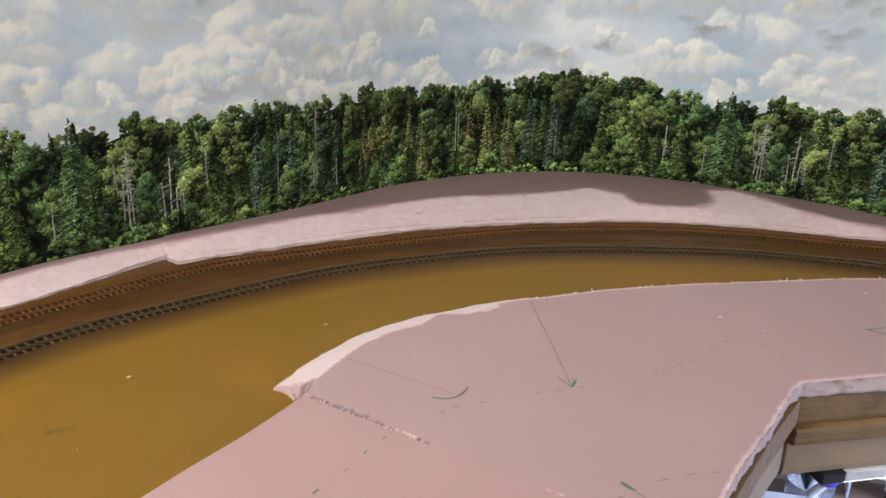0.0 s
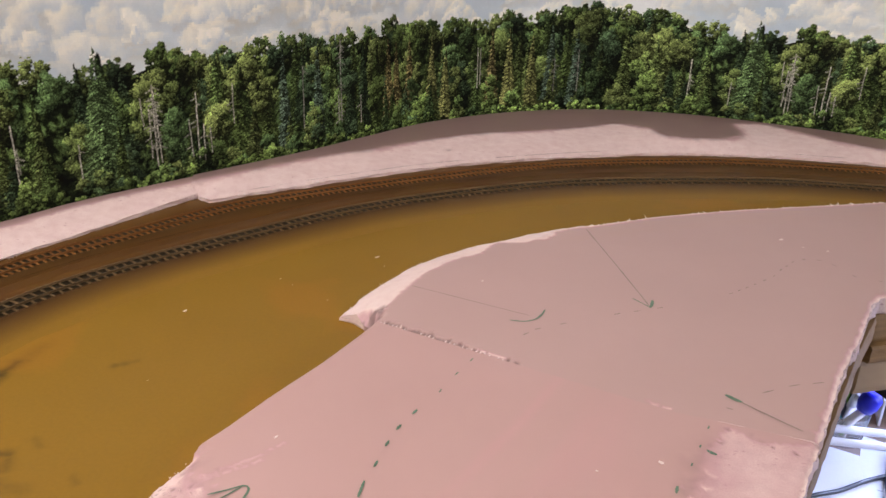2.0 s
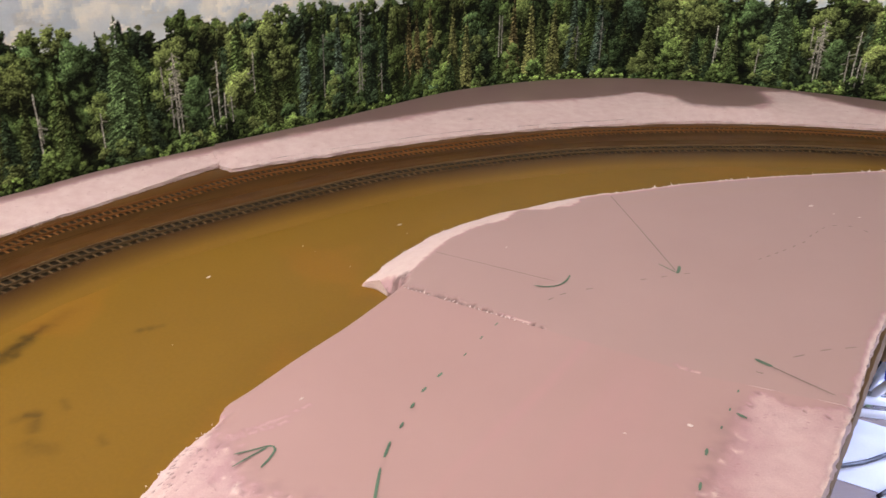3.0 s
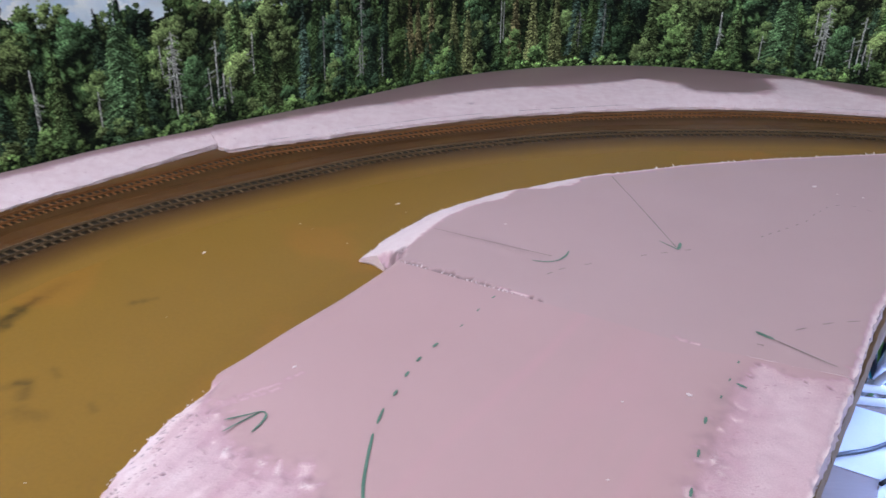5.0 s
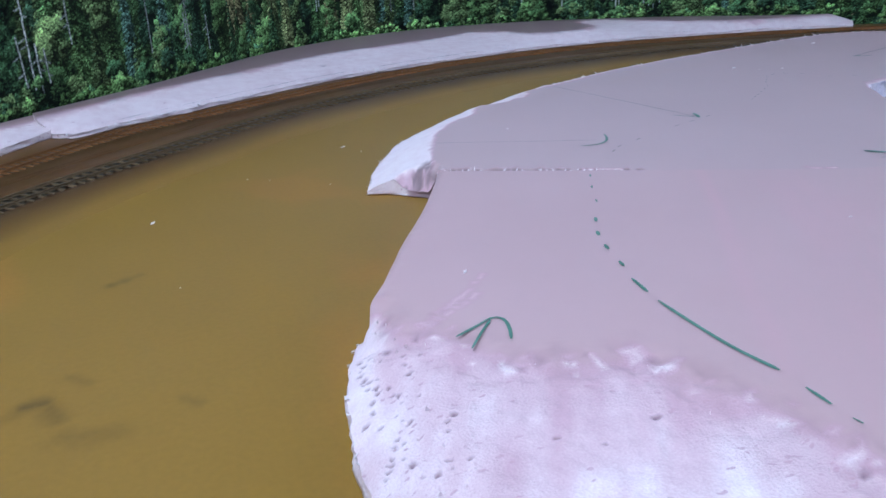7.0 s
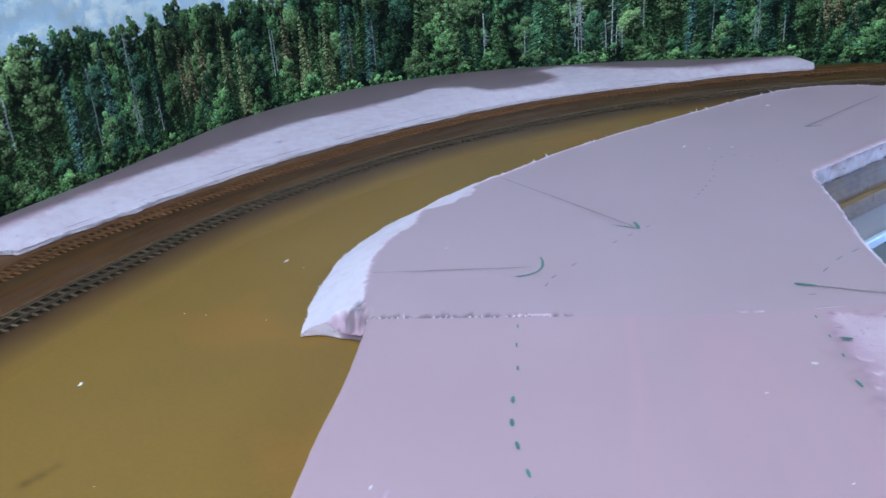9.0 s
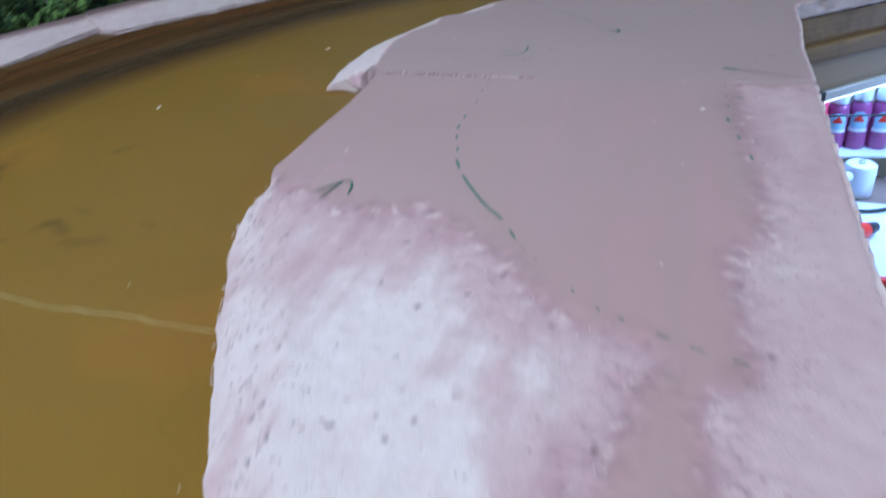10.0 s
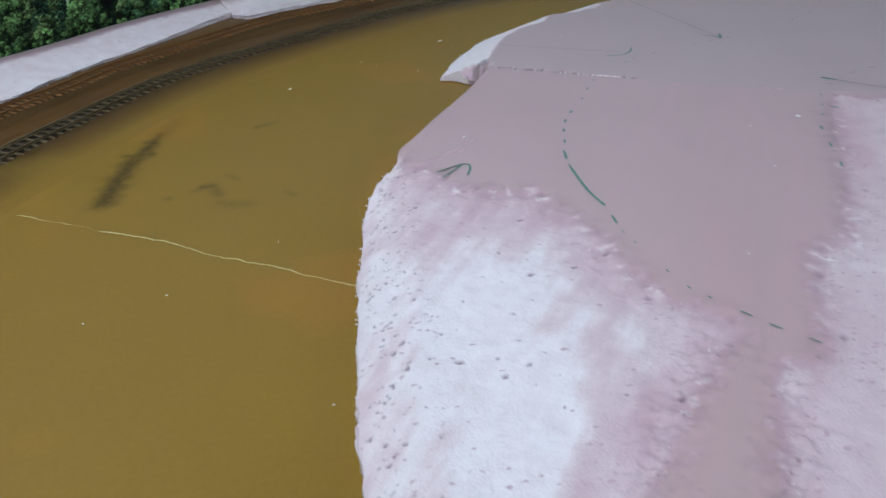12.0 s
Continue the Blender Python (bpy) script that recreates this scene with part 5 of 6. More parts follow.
# ---- tracks ----
def roadbed(name, line, reach_in, reach_out, label, gap_shade):
    pts, n = line[::3], sides(line)[::3]
    prof = ((-reach_in - 0.060, -0.0008), (-reach_in - 0.036, 0.0010), (-reach_in - 0.014, 0.0036), (-reach_in, 0.0056), (-0.0165, 0.0058), (-0.0146, 0.0055), (-0.0128, 0.0054), (0.0, 0.0054), (0.0128, 0.0054), (0.0146, 0.0055), (0.0165, 0.0058), (reach_out, 0.0058), (reach_out + 0.004, 0.0004))
    k = len(prof)
    plan = np.array([p + q * d for p, q in zip(pts, n) for d, z in prof])
    z = np.array([h for p in pts for d, h in prof]) + 0.0006 * (cloudy(plan[:, 0], plan[:, 1], 0.05, 91, 2) - 0.5)
    # Near-black between sleepers paints the gap shade; the near-side fade is overspray.
    shade_mix = np.array([gap_shade if abs(d) < 0.013 else 0.35 * gap_shade if abs(d) < 0.015 else 0.45 * max(0.0, min(1.0, (d + 0.052) / 0.034)) * (d < 0 and gap_shade > 0.9) for p in pts for d, h in prof])
    faces = [(i * k + c, (i + 1) * k + c, (i + 1) * k + c + 1, i * k + c + 1) for i in range(len(pts) - 1) for c in range(k - 1)]
    zero = np.zeros(len(plan))
    ob = raw(name, np.c_[plan, z], faces, BROWN, layers={"spray": overspray(plan), "smudge_shade": shade_mix, "rust": zero}, smooth=True)
    return tagged(ob, label, "roadbed", kind="structure")


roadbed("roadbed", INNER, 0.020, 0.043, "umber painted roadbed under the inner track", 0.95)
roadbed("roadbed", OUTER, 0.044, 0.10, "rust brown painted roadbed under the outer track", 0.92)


def sleeper_mesh(half):
    bm = box(bmesh.new(), -half, -0.0160, -0.0004, half, 0.0160, 0.0008)
    for v in bm.verts:
        if v.co.z > 0.0005:
            v.co.x *= 0.86
            v.co.y *= 0.985
    for y in (-0.00825, 0.00825):
        box(bm, -0.0008, y - 0.0015, 0.0008, 0.0008, y + 0.0015, 0.0012)
    me = bpy.data.meshes.new("sleeper")
    bm.to_mesh(me)
    bm.free()
    return me


def build_track(line, pitch, width, mat, label, near):
    owner = thing("railway_track", label, "model track", "tracks round the curve")
    n = sides(line)
    z0 = 0.0058
    profile = ((-0.0010, 0.0), (0.0010, 0.0), (0.0010, 0.0003), (0.0003, 0.0006), (0.0003, 0.0016), (0.0006, 0.0018), (0.0006, 0.0023), (-0.0006, 0.0023), (-0.0006, 0.0018), (-0.0003, 0.0016), (-0.0003, 0.0006), (-0.0010, 0.0003))
    for off in (-0.00825, 0.00825):
        verts, faces, m = [], [], len(profile)
        pts = line[::2]
        for p, q in zip(pts, n[::2]):
            verts += [(*(p + q * (off + d)), z0 + 0.0008 + z) for d, z in profile]
        for i in range(len(pts) - 1):
            for k in range(m):
                a, b = i * m + k, i * m + (k + 1) % m
                faces.append((a, a + m, b + m, b))
        raw("rail", verts, faces, mat, owner)
    s = np.r_[0, np.cumsum(np.hypot(*np.diff(line, axis=0).T))]
    places = np.arange(0, s[-1], pitch)
    px, py = np.interp(places, s, line[:, 0]), np.interp(places, s, line[:, 1])
    d = np.gradient(line, axis=0)
    ang = np.interp(places, s, np.unwrap(np.arctan2(d[:, 1], d[:, 0])))
    me = sleeper_mesh(pitch * width)
    me.materials.append(mat)
    rng = np.random.RandomState(4)
    rest = bmesh.new()
    keep = np.where((px > near[0]) & (px < near[1]))[0][:295]
    for i in range(len(places)):
        m = Matrix.LocRotScale((px[i], py[i], z0), Euler((0, 0, ang[i] + rng.normal(0, 0.02))), None)
        if i in keep:
            ob = new("sleeper", me)
            ob.parent, ob.matrix_local = owner, m
        else:
            box(rest, -0.0014, -0.0160, 0, 0.0014, 0.0160, 0.0008, m=m)
    tagged(part("far_sleepers", rest, mat, owner), "sleepers at the track's ends", kind="stuff")
    return owner


def build_joint(line, off, z):
    """The open joint between the two roadbeds, a thin dark wavering line."""
    keep = line[(line[:, 0] > -0.57) & (line[:, 0] < 0.72)][::2]
    run = ragged(beyond(keep, off), 0.0012, 46, 0.03)
    half = 0.0007 * np.clip(2.2 * cloudy(run[:, 0], run[:, 1], 0.035, 47, 3) - 0.62, 0.04, 1)
    n, k = sides(run), len(run)
    v = np.r_[np.c_[run + n * half[:, None], np.full(k, z)], np.c_[run - n * half[:, None], np.full(k, z)]]
    return tagged(raw("joint_line", v, [(i, i + 1, k + i + 1, k + i) for i in range(k - 1)], JOINT), "dark open joint between the painted roadbeds", "joint", kind="structure")


build_joint(INNER, 0.0490, 0.0066)
build_track(INNER, 0.0094, 0.11, GRIME, "grimy dark model railway track on plastic sleepers", (-0.56, 0.95))
build_track(OUTER, 0.0078, 0.13, RUST, "rust-brown painted model railway track on plastic sleepers", (-0.6, 1.0))


# ---- pen marks on the foam ----
def stroke(owner, name, points, width, mat=None, taper=False, lift=0.0005):
    line = spline(points, 0.003) if len(points) > 2 else dense(points, 0.003)
    n = sides(line)
    k = len(line)
    w = width * (0.75 + 0.5 * cloudy(np.arange(k) * 0.003, line[:, 0], 0.01, 95, 2)) * 0.38
    if taper:
        w = w * np.linspace(1.0, 0.45, k)
    w[0] *= 0.5
    w[-1] *= 0.5
    z = foam_top(line[:, 0], line[:, 1]) + lift
    v = np.r_[np.c_[line + n * w[:, None], z], np.c_[line - n * w[:, None], z]]
    return raw(name, v, [(i, i + 1, k + i + 1, k + i) for i in range(k - 1)], mat or INK, owner)


def dashes(owner, centres, length, width, mat=None, lift=0.0005):
    c = np.asarray(centres)
    d = np.gradient(c, axis=0) if len(c) > 1 else np.array([(1.0, 0.0)])
    for p, q in zip(c, d):
        q = q / (np.hypot(*q) + 1e-9)
        stroke(owner, "marker_dash", [p - q * length / 2, p + q * length / 2], width, mat, lift=lift)


stroke(UPPER, "marker_arrow", [(0.103, 0.845), (0.116, 0.75), (0.128, 0.653)], 0.0013, FAINT)
stroke(UPPER, "marker_arrow", [(0.116, 0.667), (0.123, 0.657), (0.128, 0.649)], 0.0016)
stroke(UPPER, "marker_arrow", [(0.128, 0.648), (0.131, 0.654), (0.134, 0.663)], 0.0042)
stroke(UPPER, "marker_arrow", [(-0.088, 0.687), (-0.03, 0.655), (0.018, 0.629)], 0.0009, FAINT)
stroke(UPPER, "marker_arrow", [(0.000, 0.620), (0.012, 0.618), (0.022, 0.622), (0.029, 0.631), (0.033, 0.641)], 0.0024)
stroke(UPPER, "marker_arrow", [(0.149, 0.508), (0.153, 0.503), (0.158, 0.498)], 0.0048)
stroke(UPPER, "marker_arrow", [(0.154, 0.502), (0.17, 0.483), (0.187, 0.464)], 0.0015, FAINT)
stroke(UPPER, "marker_arrow", [(0.469, 0.803), (0.55, 0.828), (0.648, 0.858)], 0.0018, FAINT)
stroke(UPPER, "marker_arrow", [(0.467, 0.803), (0.472, 0.802), (0.476, 0.801)], 0.0052)
stroke(UPPER, "marker_arrow", [(0.470, 0.802), (0.480, 0.796), (0.486, 0.795)], 0.0026)
stroke(LOWER, "marker_arrow", [(-0.1945, 0.392), (-0.184, 0.3965), (-0.1755, 0.4005), (-0.1715, 0.398), (-0.1725, 0.390), (-0.176, 0.381)], 0.0019)
stroke(LOWER, "marker_arrow", [(-0.1765, 0.399), (-0.184, 0.391), (-0.1925, 0.381)], 0.0017)
dashes(LOWER, [(-0.0345, 0.552), (-0.0465, 0.531), (-0.0585, 0.507)], 0.0048, 0.0030)
dashes(LOWER, [(-0.076, 0.480), (-0.086, 0.462), (-0.0925, 0.444), (-0.098, 0.423)], 0.0065, 0.0029)
stroke(LOWER, "marker_dash", [(-0.1035, 0.407), (-0.1058, 0.392)], 0.0026)
stroke(LOWER, "marker_line", [(-0.107, 0.383), (-0.1075, 0.362), (-0.107, 0.339), (-0.104, 0.319)], 0.0023)
stroke(LOWER, "marker_dash", [(-0.1045, 0.307), (-0.105, 0.296)], 0.0023)
dashes(LOWER, [(-0.105, 0.286), (-0.103, 0.274)], 0.0035, 0.002)
dashes(LOWER, [(-0.098, 0.242), (-0.094, 0.225), (-0.088, 0.215)], 0.0026, 0.0024, lift=0.0006)
dashes(LOWER, [(-0.078, 0.199), (-0.070, 0.187), (-0.059, 0.174)], 0.0060, 0.0022, lift=0.0006)
dashes(UPPER, [(0.012, 0.596), (0.023, 0.605), (0.046, 0.615), (0.096, 0.635), (0.115, 0.641), (0.137, 0.648)], 0.0060, 0.0026, mat=FAINT)
dashes(UPPER, [(0.212, 0.681), (0.222, 0.688), (0.232, 0.695), (0.242, 0.702), (0.255, 0.712), (0.268, 0.722), (0.281, 0.738), (0.291, 0.748), (0.302, 0.759), (0.316, 0.766), (0.331, 0.764), (0.341, 0.752), (0.349, 0.725), (0.369, 0.713)], 0.0042, 0.0025, mat=FAINT)
dashes(LOWER, [(0.124, 0.467), (0.112, 0.446), (0.101, 0.427)], 0.0035, 0.0030)
stroke(LOWER, "marker_dash", [(0.115, 0.442), (0.1175, 0.439), (0.120, 0.437)], 0.0040, lift=0.0006)
dashes(LOWER, [(0.085, 0.403), (0.073, 0.373), (0.061, 0.342)], 0.007, 0.0028)
dashes(UPPER, [(0.182, 0.513), (0.205, 0.522), (0.225, 0.526)], 0.010, 0.0013, mat=FAINT)
stroke(UPPER, "marker_dash", [(0.144, 0.491), (0.148, 0.489)], 0.0025, FAINT)


# ---- crumbs and shavings ----
def crumb(place, size, mat, seed, label, stretch=1.6):
    rng = np.random.RandomState(seed)
    bm = bmesh.new()
    bmesh.ops.create_icosphere(bm, subdivisions=1, radius=1.0)
    for v in bm.verts:
        v.co = Vector((v.co.x * size * stretch, v.co.y * size * 0.8, max(v.co.z, -0.4) * size * 0.55)) * rng.uniform(0.75, 1.25)
    ob = part("foam_crumb", bm, mat)
    ob.location = (place[0], place[1], place[2] + size * 0.2)
    ob.rotation_euler = (0, 0, rng.uniform(0, 3))
    return tagged(ob, label, "crumb", "foam crumbs")


for k, (x, y, size) in enumerate(((-0.131, 0.809, 0.0026), (-0.121, 0.785, 0.001), (-0.334, 0.770, 0.0026), (-0.316, 0.811, 0.0030), (-0.365, 0.820, 0.0012), (-0.299, 0.671, 0.0024), (-0.225, 0.747, 0.0011), (-0.21, 0.734, 0.001), (-0.303, 0.093, 0.0022), (-0.36, 0.31, 0.0012), (-0.30, 0.36, 0.0009), (-0.27, 0.20, 0.0009), (-0.33, 0.14, 0.0008), (-0.40, 0.29, 0.0012), (-0.29, 0.55, 0.0007), (-0.17, 0.70, 0.0008), (-0.42, 0.665, 0.0012), (-0.395, 0.73, 0.0009))):
    crumb((x, y, 0.0026 if y > 0.72 and x < -0.3 else 0.0), size * 0.58, PALE, 100 + k, "pale foam crumb lying on the brown paint", 2.2 if size > 0.002 else 1.3)
for k, (x, y, size) in enumerate(((-0.166, 0.449, 0.0016), (0.082, 0.429, 0.0022), (0.315, 0.822, 0.0026), (0.352, 0.79, 0.0016), (0.518, 0.91, 0.0026), (-0.02, 0.70, 0.0012), (0.04, 0.42, 0.001), (0.02, 0.35, 0.0009), (-0.05, 0.25, 0.0008), (0.02, 0.19, 0.0009), (0.33, 0.80, 0.001))):
    crumb((x, y, float(foam_top(x, y))), size * 0.75, PALE, 140 + k, "pale foam crumb lying on the foam sheet", 1.5)


def fringe(owner, line, z_of, count, size, seed, name="torn_fringe"):
    """Torn whiskers of foam standing out along a cut edge."""
    rng = np.random.RandomState(seed)
    verts, faces = [], []
    n = sides(line)
    for k in range(count):
        i = rng.randint(1, len(line) - 1)
        p, q = line[i], n[i]
        z = z_of(p) - rng.uniform(0, 0.003)
        h = size * (0.35 + 0.5 * rng.rand() + 1.3 * (rng.rand() < 0.07) * rng.rand())
        t = np.array((q[1], -q[0])) * size * 0.4
        tipp = p + q * h * rng.uniform(0.2, 1.0) + t * rng.normal(0, 1.5)
        b = len(verts)
        verts += [(*(p - t - q * 0.001), z), (*(p + t - q * 0.001), z), (*(p - q * 0.001), z - size * 0.7), (*tipp, z + h * rng.uniform(-0.2, 0.9))]
        faces += [(b, b + 1, b + 3), (b + 1, b + 2, b + 3), (b + 2, b, b + 3)]
    ob = raw(name, verts, faces, PALE, owner)
    return tagged(ob, "torn pale foam whiskers", kind="stuff")


fringe(STRIP, spline(STRIP_FRONT, 0.004), lambda p: 0.013, 70, 0.003, 19)
fringe(LEFT_STRIP, spline([(-0.568, 0.672), (-0.507, 0.785), (-0.432, 0.899), (-0.385, 0.971)], 0.004), lambda p: 0.0085, 40, 0.0022, 20)


def crease(owner, points, z, width, seed):
    """A thin split in the rasped foam along the edge of a strip, its shade a flat dark ribbon."""
    line = ragged(spline(points, 0.004), 0.0012, seed, 0.02)
    half = width * np.clip(2 * cloudy(line[:, 0], line[:, 1], 0.02, seed, 2) - 0.5, 0.08, 1)
    n, k = sides(line), len(line)
    v = np.r_[np.c_[line + n * half[:, None], np.full(k, z)], np.c_[line - n * half[:, None], np.full(k, z)]]
    return raw("crease", v, [(i, i + 1, k + i + 1, k + i) for i in range(k - 1)], SPLIT, owner)


crease(STRIP, [(-0.338, 0.981), (-0.300, 1.009), (-0.262, 1.033)], 0.0131, 0.0009, 21)
crease(STRIP, [(-0.250, 1.044), (-0.165, 1.096), (-0.08, 1.142), (0.0, 1.174)], 0.0131, 0.0009, 22)
crease(STRIP, [(0.02, 1.181), (0.10, 1.208), (0.19, 1.232)], 0.0131, 0.0010, 23)
crease(STRIP, [(0.50, 1.240), (0.58, 1.222), (0.69, 1.196)], 0.0131, 0.0010, 24)
fringe(UPPER, spline(FAR, 0.003), lambda p: float(foam_top(*p)), 620, 0.0030, 15)
fringe(UPPER, spline(FAR[:-4], 0.003), lambda p: float(foam_top(*p)) - 0.0005, 110, 0.0058, 28)
fringe(UPPER, spline(EDGE_OUT, 0.003), lambda p: 0.004, 150, 0.0022, 16)
fringe(LOWER, spline(LEFT_LOW, 0.003), lambda p: 0.011, 60, 0.0016, 17)


fringe(UPPER, SEAM_LINE[SEAM_LINE[:, 0] < -0.005][::-1] + (0.0006, 0.001), lambda p: float(foam_top(*p)) + 0.0008, 80, 0.0013, 25)
fringe(UPPER, dense([tuple(q) for q in RIM if q[1] > 0.45], 0.003), lambda p: float(foam_top(*p)) - 0.002, 130, 0.0022, 26)
fringe(LOWER, dense([tuple(q) for q in RIM if -0.2 < q[1] < 0.46], 0.003), lambda p: float(foam_top(*p)) - 0.003, 60, 0.0013, 27)


def flakes(owner, count, seed):
    """Loose torn scraps lying over the rasped part of a sheet, thickest along its brink and its edge."""
    rng = np.random.RandomState(seed)
    brink, edge = spline(RASP_EDGE, 0.003), spline(LEFT_LOW, 0.003)
    zone = np.r_[RASP_EDGE, [edge_point(-0.42)], beyond(LEFT_LOW, -0.008)[::-1]]
    verts, faces = [], []
    while len(faces) < count * 3:
        pick = rng.rand()
        if pick < 0.62:
            p = brink[rng.randint(len(brink))] + rng.normal(0, 0.0055, 2)
        elif pick < 0.8:
            p = edge[rng.randint(len(edge))] + (abs(rng.normal(0, 0.02)) + 0.008, 0)
        else:
            p = np.array((rng.uniform(-0.25, 0.15), rng.uniform(-0.05, 0.42)))
        if p[0] > -0.02 or not inside(p[None], zone)[0] or gap_to(p[None], LEFT_LOW)[0] < 0.008:
            continue
        r, a = 0.0003 + 0.0005 * rng.rand() ** 2, rng.uniform(0, 6.28)
        z = float(foam_top(*p)) - 0.0022
        ring = [(p[0] + r * math.cos(a + k) * 1.5, p[1] + r * math.sin(a + k), z) for k in (0, 2.1, 4.2)]
        b = len(verts)
        verts += ring + [(p[0] + rng.normal(0, 0.3) * r, p[1] + rng.normal(0, 0.3) * r, z + 0.0014 + r * rng.uniform(0.2, 0.7))]
        faces += [(b, b + 1, b + 3), (b + 1, b + 2, b + 3), (b + 2, b, b + 3)]
    return tagged(raw("flake_litter", verts, faces, SHRED, owner), "small torn pale foam flakes", kind="stuff")


flakes(LOWER, 170, 29)


# ---- cutting tool on the brown board ----
def build_snips():
    owner = thing("hand_snips", "hand snips with grey jaws and red grips on the board", "tool", at=(-0.385, 0.070, 0.0))
    owner.rotation_euler = (0, 0, 0.285)
    part("jaw", box(bmesh.new(), -0.002, 0.009, 0.006, 0.0172, 0.054, 0.013, 0.0012), DULL, owner, "dull grey steel jaw")
    part("jaw", box(bmesh.new(), -0.022, 0.009, 0.004, -0.003, 0.050, 0.011, 0.0012), DULL, owner, "dull grey steel jaw")
    part("shank", box(bmesh.new(), -0.016, -0.012, 0.005, 0.0165, 0.010, 0.0145, 0.0015), STEEL, owner, "bright steel shank")
    part("pivot", lathe(bmesh.new(), ((0.006, 0.0146), (0.006, 0.0162), (0.0045, 0.017)), 16, (0.0, 0.0, 0)), STEEL, owner)
    for side in (1, -1):
        pts = [(side * 0.013, -0.007, 0.010), (side * 0.0150, -0.014, 0.011), (side * 0.0165, -0.03, 0.0115), (side * 0.020, -0.06, 0.011), (side * 0.022, -0.10, 0.010), (side * 0.018, -0.125, 0.009)]
        grip = part("grip", tube(bmesh.new(), pts, [0.0075, 0.0085, 0.009, 0.009, 0.009, 0.0075], 14), RED, owner, "red plastic grip")
        part("grip_insert", tube(bmesh.new(), [(x + side * 0.0035, y, z + 0.0025) for x, y, z in [(side * 0.0155, -0.018, 0.011)] + pts[2:5]], [0.0060, 0.0075, 0.0078, 0.0078], 14), BLACK, grip, "black rubber insert")


build_snips()


# ---- work desk below, with its clutter ----
DESK_Z = -0.40
desk = thing("work_desk", "brown veneered work desk under the layout, crowded with craft supplies", "desk")
part("desk_top", box(bmesh.new(), -0.2, -0.3, DESK_Z - 0.025, 0.9, 0.7, DESK_Z, 0.003, Matrix.Translation((0.42, 0.50, 0)) @ Matrix.Rotation(-0.58, 4, "Z")), DESK, desk)
for x, y in ((0.30, 0.16), (0.55, 0.75), (1.0, -0.10), (1.3, 0.50)):
    part("leg", box(bmesh.new(), x - 0.025, y - 0.025, -1.15, x + 0.025, y + 0.025, DESK_Z - 0.025, 0.003), DESK, desk)

led = thing("led_light_bar", "white under-bench light bar with a black end cap", "light bar")
d = Vector((0.115, 0.029, 0)).normalized()
m = Matrix.Translation((0.392, 0.700, -0.0905)) @ Matrix.Rotation(math.atan2(d.y, d.x), 4, "Z")
part("housing", box(bmesh.new(), 0.028, -0.012, -0.006, 0.62, 0.012, 0.006, 0.002, m), WHITE, led)
part("end_cap", box(bmesh.new(), 0.0, -0.0125, -0.0065, 0.028, 0.0125, 0.0065, 0.002, m), BLACK, led, "black plastic end cap")
part("diffuser", box(bmesh.new(), 0.03, -0.009, -0.0085, 0.61, 0.009, -0.0062, 0.001, m), LED, led)

tray = thing("bottle_tray", "clear plastic riser tray under the craft paint bottles", "tray")
part("shelf", box(bmesh.new(), -0.03, -0.045, -0.352, 0.24, 0.035, -0.347, 0.001, Matrix.Translation((0.70, 1.118, 0)) @ Matrix.Rotation(-0.38, 4, "Z")), WHITE, tray, "white shelf")
for u in (-0.026, 0.236):
    part("side", box(bmesh.new(), u - 0.002, -0.044, DESK_Z, u + 0.002, 0.034, -0.353, 0.001, Matrix.Translation((0.70, 1.118, 0)) @ Matrix.Rotation(-0.38, 4, "Z")), WHITE, tray)
part("front_rail", tube(bmesh.new(), [(0.665, 1.085, -0.275), (0.78, 1.045, -0.275), (0.90, 1.0, -0.275)], 0.0022, 8), BLACK, tray, "dark retaining cord")


def build_bottle(mat, label):
    owner = thing("paint_bottle", label, "paint bottle", "craft paint bottles")
    body = part("body", lathe(bmesh.new(), ((0.0165, 0), (0.018, 0.002), (0.018, 0.018), (0.0168, 0.022), (0.018, 0.026), (0.018, 0.068), (0.016, 0.075), (0.012, 0.079)), 22), mat, owner)
    part("cap", lathe(bmesh.new(), ((0.0155, 0.0795), (0.0160, 0.081), (0.0150, 0.100), (0.0135, 0.102)), 20), WHITE, owner, "white flip cap")
    for name, z0, z1, half, r, colour in (("label", 0.036, 0.064, 0.85, 0.0183, SKYBLUE), ("label_band", 0.030, 0.036, 0.95, 0.0185, WHITE), ("label_mark", 0.047, 0.055, 0.42, 0.0187, RED)):
        bm = bmesh.new()
        cols = 10
        grid = []
        for i in range(cols + 1):
            a = -2.2 + half * (2 * i / cols - 1)
            arch = z1 - (z1 - z0) * 0.45 * abs(2 * i / cols - 1) ** 2.5 if name == "label" else z1 + (0.004 * math.cos(math.pi * (2 * i / cols - 1)) if name == "label_mark" else 0)
            grid.append([bm.verts.new((r * math.cos(a), r * math.sin(a), z)) for z in (z0, arch)])
        for a, b in zip(grid[:-1], grid[1:]):
            bm.faces.new((a[0], b[0], b[1], a[1]))
        part(name, bm, colour, body)
    return owner


first = build_bottle(PINK, "red craft paint bottle with white cap on the tray")
other = build_bottle(PURPLE, "plum craft paint bottle with white cap on the tray")
